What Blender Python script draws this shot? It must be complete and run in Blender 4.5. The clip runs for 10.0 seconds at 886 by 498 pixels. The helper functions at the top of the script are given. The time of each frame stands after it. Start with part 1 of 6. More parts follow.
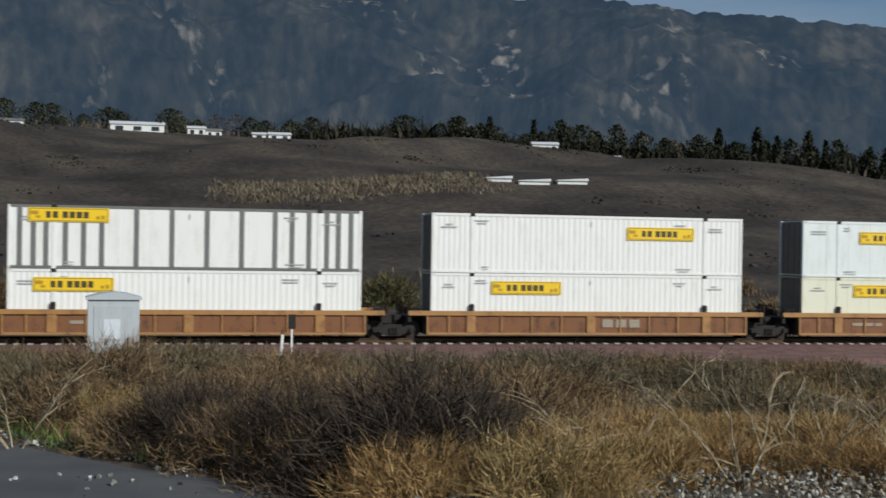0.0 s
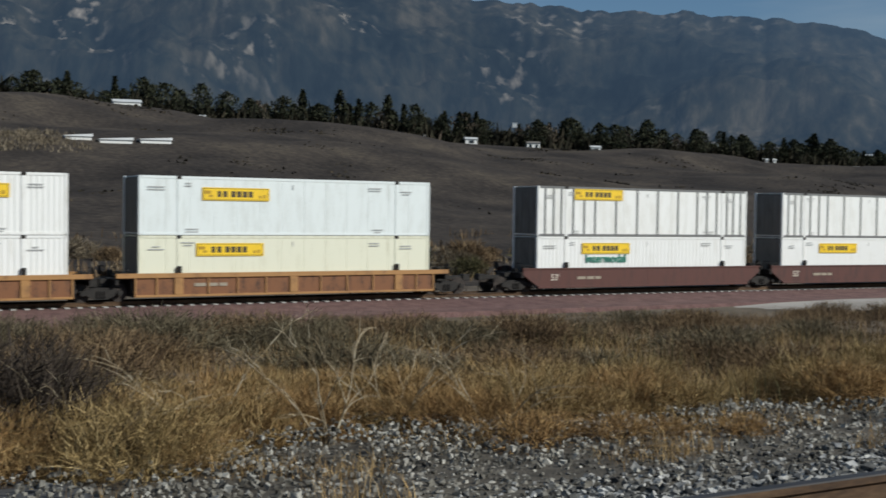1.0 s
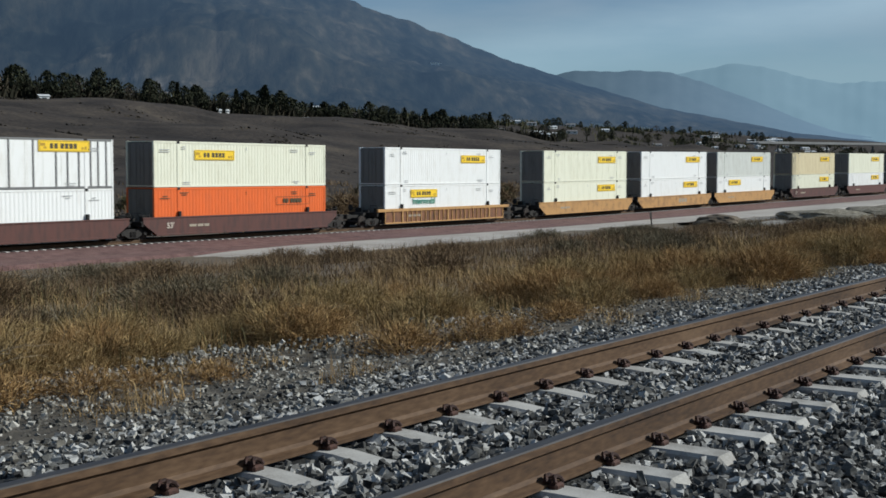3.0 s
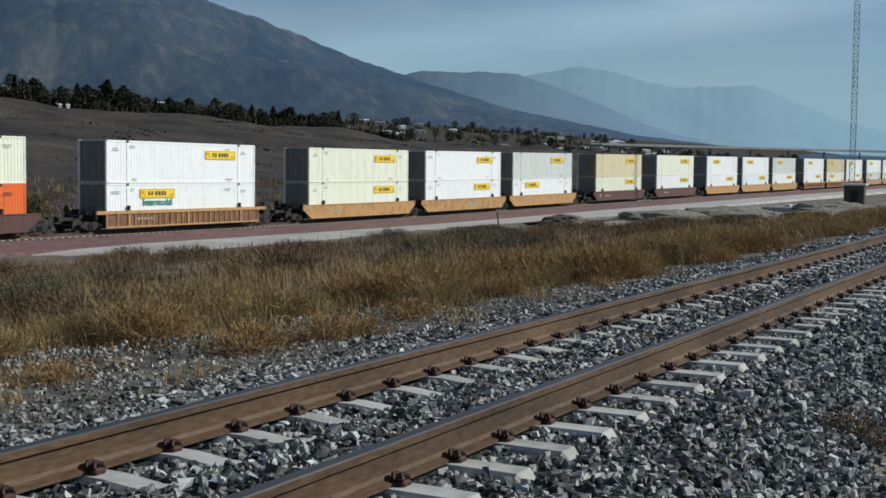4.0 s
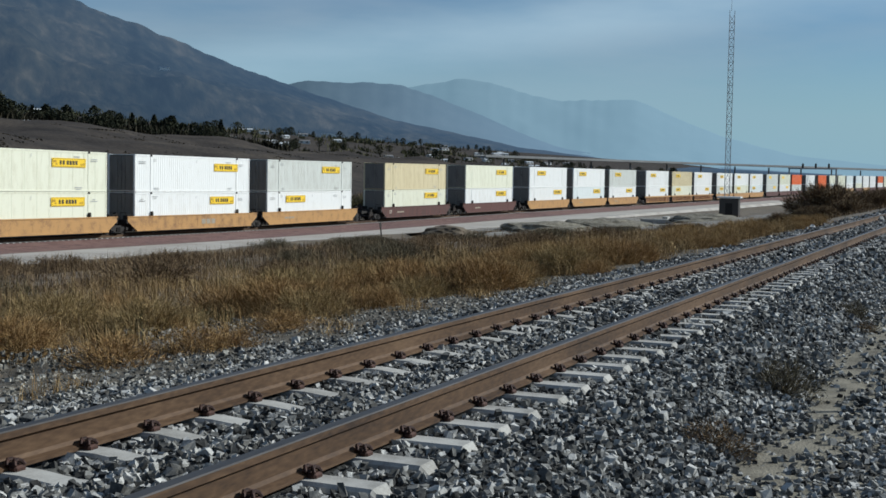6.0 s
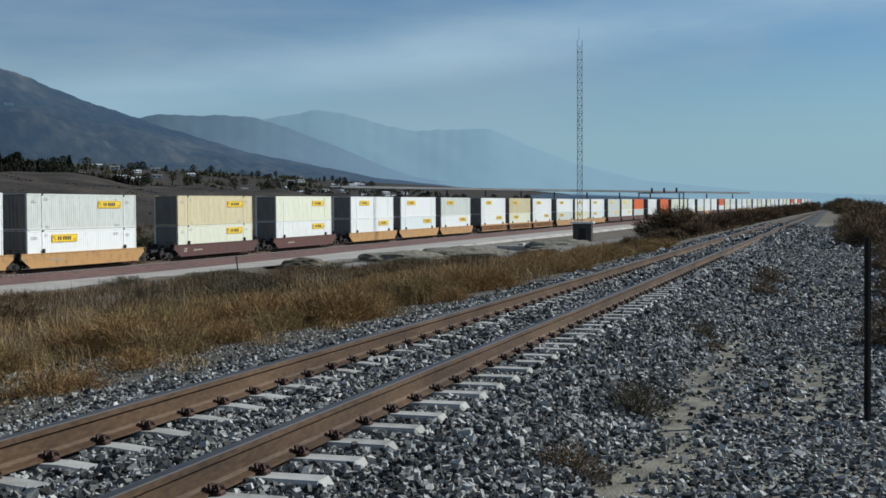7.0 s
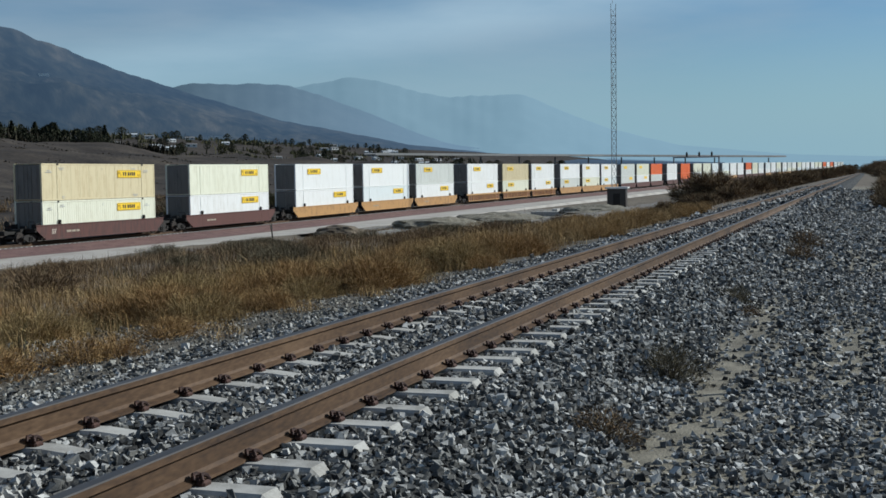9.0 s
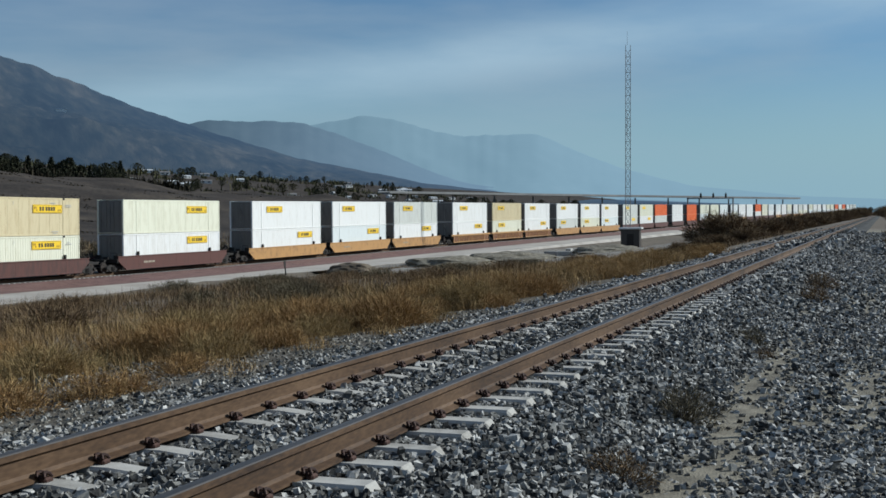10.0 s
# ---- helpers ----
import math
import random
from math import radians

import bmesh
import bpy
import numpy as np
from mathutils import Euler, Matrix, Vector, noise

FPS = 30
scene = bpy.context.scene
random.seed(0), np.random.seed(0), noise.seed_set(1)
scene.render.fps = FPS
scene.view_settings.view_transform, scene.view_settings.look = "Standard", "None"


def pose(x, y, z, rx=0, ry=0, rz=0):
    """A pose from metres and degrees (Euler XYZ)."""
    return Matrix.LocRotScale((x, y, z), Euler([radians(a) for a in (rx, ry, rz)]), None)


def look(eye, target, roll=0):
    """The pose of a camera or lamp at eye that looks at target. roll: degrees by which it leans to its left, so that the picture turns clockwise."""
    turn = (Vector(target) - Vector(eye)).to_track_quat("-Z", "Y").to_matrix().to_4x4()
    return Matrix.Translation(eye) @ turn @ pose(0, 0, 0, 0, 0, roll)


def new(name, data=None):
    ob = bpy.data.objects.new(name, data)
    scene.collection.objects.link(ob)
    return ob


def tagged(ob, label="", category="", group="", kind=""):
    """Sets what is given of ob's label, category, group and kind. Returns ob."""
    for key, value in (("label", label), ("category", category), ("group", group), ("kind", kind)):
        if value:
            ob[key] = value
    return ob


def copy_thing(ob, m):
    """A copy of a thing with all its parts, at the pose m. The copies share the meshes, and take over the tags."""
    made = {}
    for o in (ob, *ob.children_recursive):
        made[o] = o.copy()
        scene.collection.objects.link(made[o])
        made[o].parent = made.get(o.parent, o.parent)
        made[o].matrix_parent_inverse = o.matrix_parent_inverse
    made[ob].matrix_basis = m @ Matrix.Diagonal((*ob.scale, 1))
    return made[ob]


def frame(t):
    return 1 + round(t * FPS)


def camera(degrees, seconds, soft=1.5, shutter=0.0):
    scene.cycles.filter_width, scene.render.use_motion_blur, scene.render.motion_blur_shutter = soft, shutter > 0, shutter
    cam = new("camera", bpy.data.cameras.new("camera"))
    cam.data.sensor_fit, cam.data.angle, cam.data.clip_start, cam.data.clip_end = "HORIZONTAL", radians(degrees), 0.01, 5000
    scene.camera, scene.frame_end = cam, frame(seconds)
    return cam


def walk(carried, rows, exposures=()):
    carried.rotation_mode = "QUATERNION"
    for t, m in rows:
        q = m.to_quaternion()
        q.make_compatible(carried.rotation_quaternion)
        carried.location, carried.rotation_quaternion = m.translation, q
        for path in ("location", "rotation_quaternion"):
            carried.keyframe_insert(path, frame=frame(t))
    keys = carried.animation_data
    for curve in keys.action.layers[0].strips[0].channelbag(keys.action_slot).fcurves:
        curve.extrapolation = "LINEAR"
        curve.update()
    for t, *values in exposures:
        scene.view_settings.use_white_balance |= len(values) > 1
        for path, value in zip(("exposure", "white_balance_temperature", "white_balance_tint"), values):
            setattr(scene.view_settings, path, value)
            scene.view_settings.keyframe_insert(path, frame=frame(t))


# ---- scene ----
# Eye over the near track's bank; x runs along the near rails, y towards the train, z = 0 at the near rail heads.
EYE = Vector((0.0, 0.0, 1.45))


def aim(yaw, pitch, roll, dx, dy):
    """The camera beside the eye: yaw to the right of +y, pitch up, roll to the left, in degrees; dx, dy: how far the arm has carried it."""
    a, b = radians(yaw), radians(pitch)
    way = Vector((math.sin(a) * math.cos(b), math.cos(a) * math.cos(b), math.sin(b)))
    at = EYE + Vector((dx, dy, 0))
    return look(at, at + way * 10, roll)


cam = camera(38.58, 10.0, soft=1.6, shutter=0.12)
PATH = [
    (0.0, 11.64, -0.15, 0.85, 0.0, 0.05), (0.5, 19.91, -1.50, 1.10, 0.0, 0.06), (1.0, 30.23, -1.70, 0.65, 0.0, 0.07), (1.5, 40.61, -0.99, -0.19, -0.03, 0.08),
    (2.0, 47.29, -1.51, -0.36, -0.04, 0.08), (2.5, 51.05, -2.84, -0.10, -0.09, 0.077), (2.7, 52.45, -3.39, -0.10, -0.10, 0.074), (3.8, 59.87, -3.70, 0.55, -0.12, 0.062),
    (4.0, 61.33, -3.80, 0.57, -0.12, 0.06), (4.5, 63.50, -3.79, 0.57, -0.11, 0.063), (5.0, 65.18, -3.79, 0.27, -0.105, 0.065), (5.2, 65.50, -4.12, 0.35, -0.095, 0.06),
    (6.3, 66.93, -2.84, 1.03, 0.075, -0.055), (6.5, 68.08, -3.04, 0.41, 0.08, -0.06), (7.0, 72.95, -1.83, -0.26, 0.095, -0.06), (7.5, 71.67, -2.17, -0.64, 0.09, -0.06),
    (8.0, 72.18, -2.19, 0.07, 0.10, -0.058), (8.5, 71.06, -1.75, 0.13, 0.105, -0.06), (9.0, 71.39, -3.33, -0.78, 0.075, -0.075), (9.5, 70.76, -1.30, -0.26, 0.08, -0.075), (10.0, 70.81, -1.58, -0.22, 0.10, -0.06),
]
walk(cam, [(t, aim(*a)) for t, *a in PATH], exposures=[(0.0, -0.3, 6200, 6), (2.5, -0.16, 6050, 5), (6.5, -0.05, 5900, 4), (10.0, -0.05, 5900, 4)])

# ---- daylight ----
SUN_AZ, SUN_EL = 54.0, 31.0          # degrees: from +x towards -y, and above the horizon
world = bpy.data.worlds.new("daylight")
scene.world = world
world.use_nodes = True
wn = world.node_tree.nodes
sky = wn.new("ShaderNodeTexSky")
sky.sky_type, sky.sun_disc = "NISHITA", False
sky.sun_elevation, sky.sun_rotation = radians(SUN_EL), radians(90 + SUN_AZ)
sky.air_density, sky.dust_density, sky.ozone_density = 1.0, 0.0, 5.0
wn["Background"].inputs["Strength"].default_value = 0.07
# thin streaks of high cloud
wl = world.node_tree.links
tex, mp, veil, thin = wn.new("ShaderNodeTexCoord"), wn.new("ShaderNodeMapping"), wn.new("ShaderNodeTexNoise"), wn.new("ShaderNodeMapRange")
mp.inputs["Scale"].default_value, mp.inputs["Rotation"].default_value = (1.2, 3.5, 16.0), (0.10, 0.12, 0.4)
veil.inputs["Scale"].default_value, veil.inputs["Detail"].default_value, veil.inputs["Roughness"].default_value = 1.0, 5, 0.55
thin.inputs[1].default_value, thin.inputs[2].default_value, thin.inputs[4].default_value = 0.38, 0.72, 0.56
pale = wn.new("ShaderNodeMix")
pale.data_type = "RGBA"
pale.inputs[7].default_value = (5.6, 6.4, 7.2, 1)
wl.new(tex.outputs["Generated"], mp.inputs["Vector"]), wl.new(mp.outputs[0], veil.inputs["Vector"]), wl.new(veil.outputs[0], thin.inputs[0])
wl.new(thin.outputs[0], pale.inputs[0]), wl.new(sky.outputs[0], pale.inputs[6])
# one broad bright streak that climbs across the sky, and the pale air over the horizon
def sky_way(az, el):
    a, e = radians(az), radians(el)
    return Vector((math.sin(a) * math.cos(e), math.cos(a) * math.cos(e), math.sin(e)))


across, gap, band, frayed = wn.new("ShaderNodeVectorMath"), wn.new("ShaderNodeMath"), wn.new("ShaderNodeMapRange"), wn.new("ShaderNodeMath")
across.operation, gap.operation, frayed.operation = "DOT_PRODUCT", "ABSOLUTE", "MULTIPLY"
across.inputs[1].default_value = sky_way(59, 4.9).cross(sky_way(90, 9.3)).normalized()
band.interpolation_type = "SMOOTHSTEP"
band.inputs[1].default_value, band.inputs[2].default_value, band.inputs[3].default_value, band.inputs[4].default_value = 0.0, 0.036, 1.0, 0.0
torn = wn.new("ShaderNodeMapRange")
torn.inputs[1].default_value, torn.inputs[2].default_value, torn.inputs[3].default_value, torn.inputs[4].default_value = 0.32, 0.62, 0.3, 0.62
streak = wn.new("ShaderNodeMix")
streak.data_type = "RGBA"
streak.inputs[7].default_value = (6.6, 8.4, 9.6, 1)
wl.new(tex.outputs["Generated"], across.inputs[0]), wl.new(across.outputs["Value"], gap.inputs[0]), wl.new(gap.outputs[0], band.inputs[0])
wl.new(band.outputs[0], frayed.inputs[0]), wl.new(veil.outputs[0], torn.inputs[0]), wl.new(torn.outputs[0], frayed.inputs[1]), wl.new(frayed.outputs[0], streak.inputs[0]), wl.new(pale.outputs[2], streak.inputs[6])
rise, low_air, air = wn.new("ShaderNodeSeparateXYZ"), wn.new("ShaderNodeMapRange"), wn.new("ShaderNodeMix")
air.data_type = "RGBA"
air.inputs[7].default_value = (3.9, 6.2, 7.4, 1)
low_air.interpolation_type = "SMOOTHSTEP"
low_air.inputs[1].default_value, low_air.inputs[2].default_value, low_air.inputs[3].default_value, low_air.inputs[4].default_value = 0.0, 0.13, 0.85, 0.0
wl.new(tex.outputs["Generated"], rise.inputs[0]), wl.new(rise.outputs["Z"], low_air.inputs[0]), wl.new(low_air.outputs[0], air.inputs[0])
wl.new(streak.outputs[2], air.inputs[6]), wl.new(air.outputs[2], wn["Background"].inputs["Color"])
sun = new("sun", bpy.data.lights.new("sun", "SUN"))
sun.data.energy, sun.data.angle, sun.data.color = 5.0, radians(0.53), (1.0, 0.95, 0.87)
sa, se = radians(SUN_AZ), radians(SUN_EL)
sun.matrix_world = look((math.cos(sa) * math.cos(se) * 50, -math.sin(sa) * math.cos(se) * 50, math.sin(se) * 50), (0, 0, 0))


# ---- materials ----
def mat(name, stops, rough=0.8, metal=0.0, scale=8.0, fine=60.0, bump=0.3, depth=0.01, spec=0.4, vary=0.0, stretch=(1, 1, 1), coords="Object", per_island=False):
    """A surface whose colour runs over the stops by noise at two scales; vary: a change of value from object to object."""
    m = bpy.data.materials.new(name)
    m.use_nodes = True
    n, l = m.node_tree.nodes, m.node_tree.links
    b = n["Principled BSDF"]
    tc, mp = n.new("ShaderNodeTexCoord"), n.new("ShaderNodeMapping")
    mp.inputs["Scale"].default_value = stretch
    l.new(tc.outputs[coords], mp.inputs["Vector"])
    big, small = n.new("ShaderNodeTexNoise"), n.new("ShaderNodeTexNoise")
    for node, s, d in ((big, scale, 5), (small, fine, 4)):
        node.inputs["Scale"].default_value, node.inputs["Detail"].default_value = s, d
        l.new(mp.outputs[0], node.inputs["Vector"])
    mix = n.new("ShaderNodeMix")
    mix.inputs[0].default_value = 0.4
    l.new(big.outputs[0], mix.inputs[2]), l.new(small.outputs[0], mix.inputs[3])
    value = mix.outputs[0]
    if vary:
        if per_island:
            rnd = n.new("ShaderNodeNewGeometry").outputs["Random Per Island"]
        else:
            rnd = n.new("ShaderNodeObjectInfo").outputs["Random"]
        ma = n.new("ShaderNodeMath")
        ma.operation, ma.inputs[1].default_value = "MULTIPLY_ADD", vary
        l.new(rnd, ma.inputs[0])
        sub = n.new("ShaderNodeMath")
        sub.operation, sub.inputs[1].default_value = "SUBTRACT", vary / 2
        l.new(value, sub.inputs[0]), l.new(sub.outputs[0], ma.inputs[2])
        value = ma.outputs[0]
    ramp = n.new("ShaderNodeValToRGB")
    el = ramp.color_ramp.elements
    lo, hi = (0.5 - 0.5 * vary, 0.5 + 0.5 * vary) if vary > 0.4 else (0.34, 0.66)
    for i, c in enumerate(stops):
        p = lo + (hi - lo) * i / max(1, len(stops) - 1)
        e = el[i] if i < 2 else el.new(p)
        e.position, e.color = p, (*c, 1)
    l.new(value, ramp.inputs[0]), l.new(ramp.outputs[0], b.inputs["Base Color"])
    b.inputs["Roughness"].default_value, b.inputs["Metallic"].default_value = rough, metal
    b.inputs["Specular IOR Level"].default_value = spec
    if bump:
        bp = n.new("ShaderNodeBump")
        bp.inputs["Strength"].default_value, bp.inputs["Distance"].default_value = bump, depth
        l.new(mix.outputs[0], bp.inputs["Height"]), l.new(bp.outputs[0], b.inputs["Normal"])
    return m


def paint(name, base, dirt, amount=0.35, rough=0.38, streak=(1.2, 1.2, 0.25), metal=0.0, vary=0.1):
    """Weathered paint: streaks of dirt that run down, and rusty specks."""
    d = tuple(base[i] * (1 - amount) + dirt[i] * amount for i in range(3))
    return mat(name, [d, base, base], rough, metal, 3.0, 30.0, 0.08, 0.004, 0.55, vary, streak)


WHITE = paint("white_container_paint", (0.81, 0.805, 0.775), (0.47, 0.43, 0.34), 0.30)
COOL = paint("cool_white_paint", (0.73, 0.77, 0.755), (0.42, 0.42, 0.37), 0.30)
GREY = paint("grey_white_paint", (0.62, 0.63, 0.58), (0.35, 0.32, 0.26), 0.35)
CREAM = paint("cream_container_paint", (0.74, 0.73, 0.58), (0.42, 0.38, 0.24), 0.35)
TAN = paint("aged_tan_paint", (0.62, 0.53, 0.33), (0.38, 0.27, 0.13), 0.45)
ORANGE = paint("orange_container_paint", (0.72, 0.13, 0.02), (0.35, 0.09, 0.03), 0.3)
RIBGREY = paint("dull_grey_rib", (0.15, 0.15, 0.145), (0.09, 0.085, 0.08), 0.4, 0.6)
# box ends: their shade is put into the base colour, under streaks of grime
ENDSHADE = paint("grimy_shade_container_end", (0.17, 0.155, 0.135), (0.06, 0.05, 0.04), 0.6)
SIGNYELLOW = paint("yellow_sign_film", (0.85, 0.56, 0.02), (0.55, 0.32, 0.02), 0.25, 0.4)
SIGNDARK = mat("dark_sign_film", [(0.05, 0.04, 0.02), (0.09, 0.07, 0.03)], 0.5, bump=0)
INKGREEN = mat("green_lettering_film", [(0.0, 0.16, 0.10), (0.01, 0.2, 0.13)], 0.5, bump=0)
INKGREY = mat("grey_stencil_ink", [(0.38, 0.38, 0.37), (0.50, 0.50, 0.48)], 0.7, bump=0)
STENCIL = mat("pale_stencil_ink", [(0.26, 0.22, 0.16), (0.36, 0.31, 0.24)], 0.7, bump=0)
YELLOWCAR = paint("weathered_yellow_car_paint", (0.43, 0.235, 0.078), (0.15, 0.075, 0.035), 0.7, 0.5, (0.5, 0.5, 0.45))
RUSTPANEL = paint("rusty_brown_car_panel", (0.19, 0.078, 0.030), (0.030, 0.016, 0.011), 0.92, 0.75, (0.8, 0.8, 0.35))
MAROON = paint("maroon_car_paint", (0.080, 0.022, 0.014), (0.030, 0.012, 0.009), 0.75, 0.65)
RUSTYELLOW = paint("rust_stained_yellow_paint", (0.36, 0.185, 0.06), (0.12, 0.055, 0.024), 0.7, 0.5, (0.5, 0.5, 0.5))
BLACKSTEEL = mat("grimy_black_steel", [(0.012, 0.011, 0.010), (0.035, 0.030, 0.026)], 0.75, 0.2, 6, 50, 0.3)
WHEELSTEEL = mat("worn_wheel_steel", [(0.025, 0.020, 0.018), (0.065, 0.052, 0.044)], 0.6, 0.5, 8, 60, 0.1)
RAILRUST = mat("rusty_rail_web", [(0.030, 0.015, 0.007), (0.076, 0.041, 0.019), (0.130, 0.077, 0.040)], 0.75, 0.1, 2.5, 40, 0.3, 0.003, stretch=(0.25, 1, 1.0))
RAILTOP = mat("polished_rail_head", [(0.045, 0.040, 0.037), (0.090, 0.082, 0.076)], 0.5, 0.35, 3, 60, 0.05, 0.001, stretch=(0.1, 1, 1))
CONCRETE = mat("pale_tie_concrete", [(0.26, 0.245, 0.22), (0.38, 0.365, 0.335), (0.46, 0.445, 0.41)], 0.9, 0, 6, 90, 0.4, 0.004, vary=0.15)
CLIPIRON = mat("rusty_clip_iron", [(0.02, 0.012, 0.01), (0.07, 0.03, 0.02)], 0.7, 0.3, 20, 90, 0.3)
STONE = mat("grey_ballast_stone", [(0.016, 0.015, 0.014), (0.085, 0.083, 0.077), (0.23, 0.224, 0.208), (0.50, 0.488, 0.46)], 0.85, 0, 9, 80, 0.5, 0.006, vary=0.75, per_island=True)
# near-black colour paints in the shade of the gaps between the stones
BALLAST = mat("gap_shade_ballast", [(0.008, 0.008, 0.008), (0.022, 0.022, 0.021), (0.07, 0.069, 0.066)], 0.9, 0, 12.0, 34.0, 1.0, 0.05)
PINKBALLAST = mat("reddish_ballast", [(0.080, 0.042, 0.038), (0.135, 0.074, 0.066), (0.185, 0.108, 0.096)], 0.95, 0, 1.5, 9.0, 0.8, 0.05)
SOIL = mat("dry_brown_soil", [(0.055, 0.042, 0.030), (0.11, 0.085, 0.058), (0.19, 0.155, 0.11)], 0.95, 0, 0.35, 6.0, 0.6, 0.05)
DIRTROAD = mat("pale_dirt_road", [(0.25, 0.225, 0.195), (0.35, 0.32, 0.285), (0.43, 0.40, 0.355)], 0.95, 0, 0.25, 5.0, 0.4, 0.03)
SAND = mat("sandy_gravel", [(0.085, 0.074, 0.054), (0.175, 0.155, 0.116), (0.28, 0.25, 0.19)], 0.95, 0, 2.2, 45.0, 1.0, 0.04)
VERGEDIRT = mat("brown_verge_dirt", [(0.045, 0.038, 0.028), (0.095, 0.080, 0.060), (0.16, 0.138, 0.105)], 0.95, 0, 2.2, 45.0, 1.0, 0.04)
CLEARING = mat("grey_bare_dirt", [(0.13, 0.118, 0.10), (0.20, 0.183, 0.158), (0.29, 0.268, 0.235)], 0.95, 0, 0.4, 5.0, 0.7, 0.06)
TARMAC = mat("old_grey_tarmac", [(0.055, 0.055, 0.057), (0.075, 0.075, 0.078), (0.10, 0.10, 0.10)], 0.9, 0, 0.8, 70.0, 0.5, 0.006)
HILLSIDE = mat("dark_scrub_hillside", [(0.024, 0.021, 0.019), (0.040, 0.034, 0.030), (0.060, 0.050, 0.042), (0.092, 0.076, 0.058)], 1.0, 0, 0.055, 0.8, 0.6, 1.2, spec=0.1)


# ---- setting: the ground in one sheet ----
def smooth(a, b, v):
    t = np.clip((np.asarray(v, float) - a) / (b - a), 0, 1)
    return t * t * (3 - 2 * t)


def wave(x, y, s, k):
    """A smooth field of waves, about -1 to 1, of wavelength s."""
    return (np.sin(x / s * 5.1 + 1.3 * k + 1.7 * np.sin(y / s * 3.3 + k)) + np.sin(y / s * 6.2 - 2.1 * k + 1.4 * np.sin(x / s * 2.9 + 2 * k))) / 2


BANK_Y = [-900, -40, -8, -2.0, 0.6, 1.6, 7.2, 8.5, 12, 20, 30, 40, 46, 54, 70, 90, 140]
BANK_Z = [-2.0, -1.3, -0.85, -0.66, -0.60, -0.58, -0.62, -0.72, -1.0, -1.5, -2.25, -3.15, -3.72, -3.84, -3.84, -3.5, -3.0]
MESA_X = [-900, -44, 70, 192, 273, 427, 528, 776, 1150, 1700, 3000]
MESA_Z = [40, 36.0, 33.4, 28.0, 26.0, 22.4, 18.0, 12.5, 9.5, 8, 8]


def ground_z(x, y):
    x, y = np.asarray(x, float), np.asarray(y, float)
    z = np.interp(y, BANK_Y, BANK_Z)
    z = z + 0.05 * wave(x, y, 6.0, 1.0) * smooth(8, 13, y) * (1 - smooth(42, 46, y)) + 0.02 * wave(x, y, 2.2, 2.0) * smooth(7, 9, y)
    z = z + 0.65 * np.exp(-((x - 2) / 15.0) ** 2) * smooth(14, 22, y) * (1 - smooth(33, 42, y))
    z = z - 0.9 * smooth(50, 110, x) * smooth(9, 16, y) * (1 - smooth(36, 46, y))
    mesa = np.interp(x, MESA_X, MESA_Z)
    rise = smooth(120, 412, y + 9 * wave(x, 0 * y, 160.0, 3.0))
    z = z + (mesa + 3.0) * rise + (3.6 * wave(x, y, 90.0, 4.0) + 1.1 * wave(x, y, 34.0, 6.0)) * rise * (1 - smooth(320, 400, y))
    z = z + 2.0 * smooth(150, 210, y) * (1 - smooth(235, 330, y)) * (0.3 + wave(x, y, 130.0, 5.0))
    z = z + smooth(425, 900, y) * 46 * smooth(400, 700, x)
    return z + smooth(470, 1600, y) * 24 * (1 - smooth(300, 1500, x))


def sheet(name, xs, ys, zfun, material, lift=0.0):
    X, Y = np.meshgrid(xs, ys, indexing="ij")
    Z = zfun(X, Y) + lift
    nx, ny = X.shape
    me = bpy.data.meshes.new(name)
    idx = np.arange(nx * ny).reshape(nx, ny)
    f = np.stack([idx[:-1, :-1], idx[1:, :-1], idx[1:, 1:], idx[:-1, 1:]], -1).reshape(-1, 4)
    me.from_pydata(np.stack([X, Y, Z], -1).reshape(-1, 3).tolist(), [], f.tolist())
    me.polygons.foreach_set("use_smooth", [True] * len(me.polygons))
    me.materials.append(material)
    return new(name, me)


gx = np.concatenate([np.linspace(-2500, -420, 14), np.linspace(-400, -60, 35), np.linspace(-50, 70, 121), np.linspace(72, 200, 65), np.linspace(206, 900, 90), np.linspace(930, 4600, 40)])
gy = np.concatenate([np.linspace(-900, -40, 12), np.linspace(-30, -2, 15), np.linspace(-1.5, 14, 63), np.linspace(14.5, 60, 92), np.linspace(61, 140, 50), np.linspace(145, 520, 95), np.linspace(540, 4200, 50)])
ground = tagged(sheet("ground", gx, gy, ground_z, SOIL), "dry brown scrubland soil sloping down to the far track", "ground", kind="structure")
ground.data.materials.append(HILLSIDE)
ground.data.polygons.foreach_set("material_index", [1 if p.center.y > 75 else 0 for p in ground.data.polygons])


# ---- the train's line: plan and height of its rail heads ----
LINE_X = np.arange(-400.0, 1401.0, 4.0)
_z = np.interp(LINE_X, [-400, 0, 20, 57, 90, 115, 145, 183, 243, 300, 420, 554, 900, 1400], [-3.1, -3.1, -3.1, -3.2, -3.4, -3.32, -3.13, -2.96, -2.76, -2.58, -1.95, -1.05, 0.8, 3.0])
_k = np.exp(-np.linspace(-2, 2, 15) ** 2)
LINE_Z = np.convolve(np.pad(_z, 7, "edge"), _k / _k.sum(), "valid")


def line_y(x):
    x = np.asarray(x, float)
    return 61.35 + 0.0058 * x - 5.16e-5 * np.clip(x, 0, None) ** 2


def line_z(x):
    return np.interp(x, LINE_X, LINE_Z)


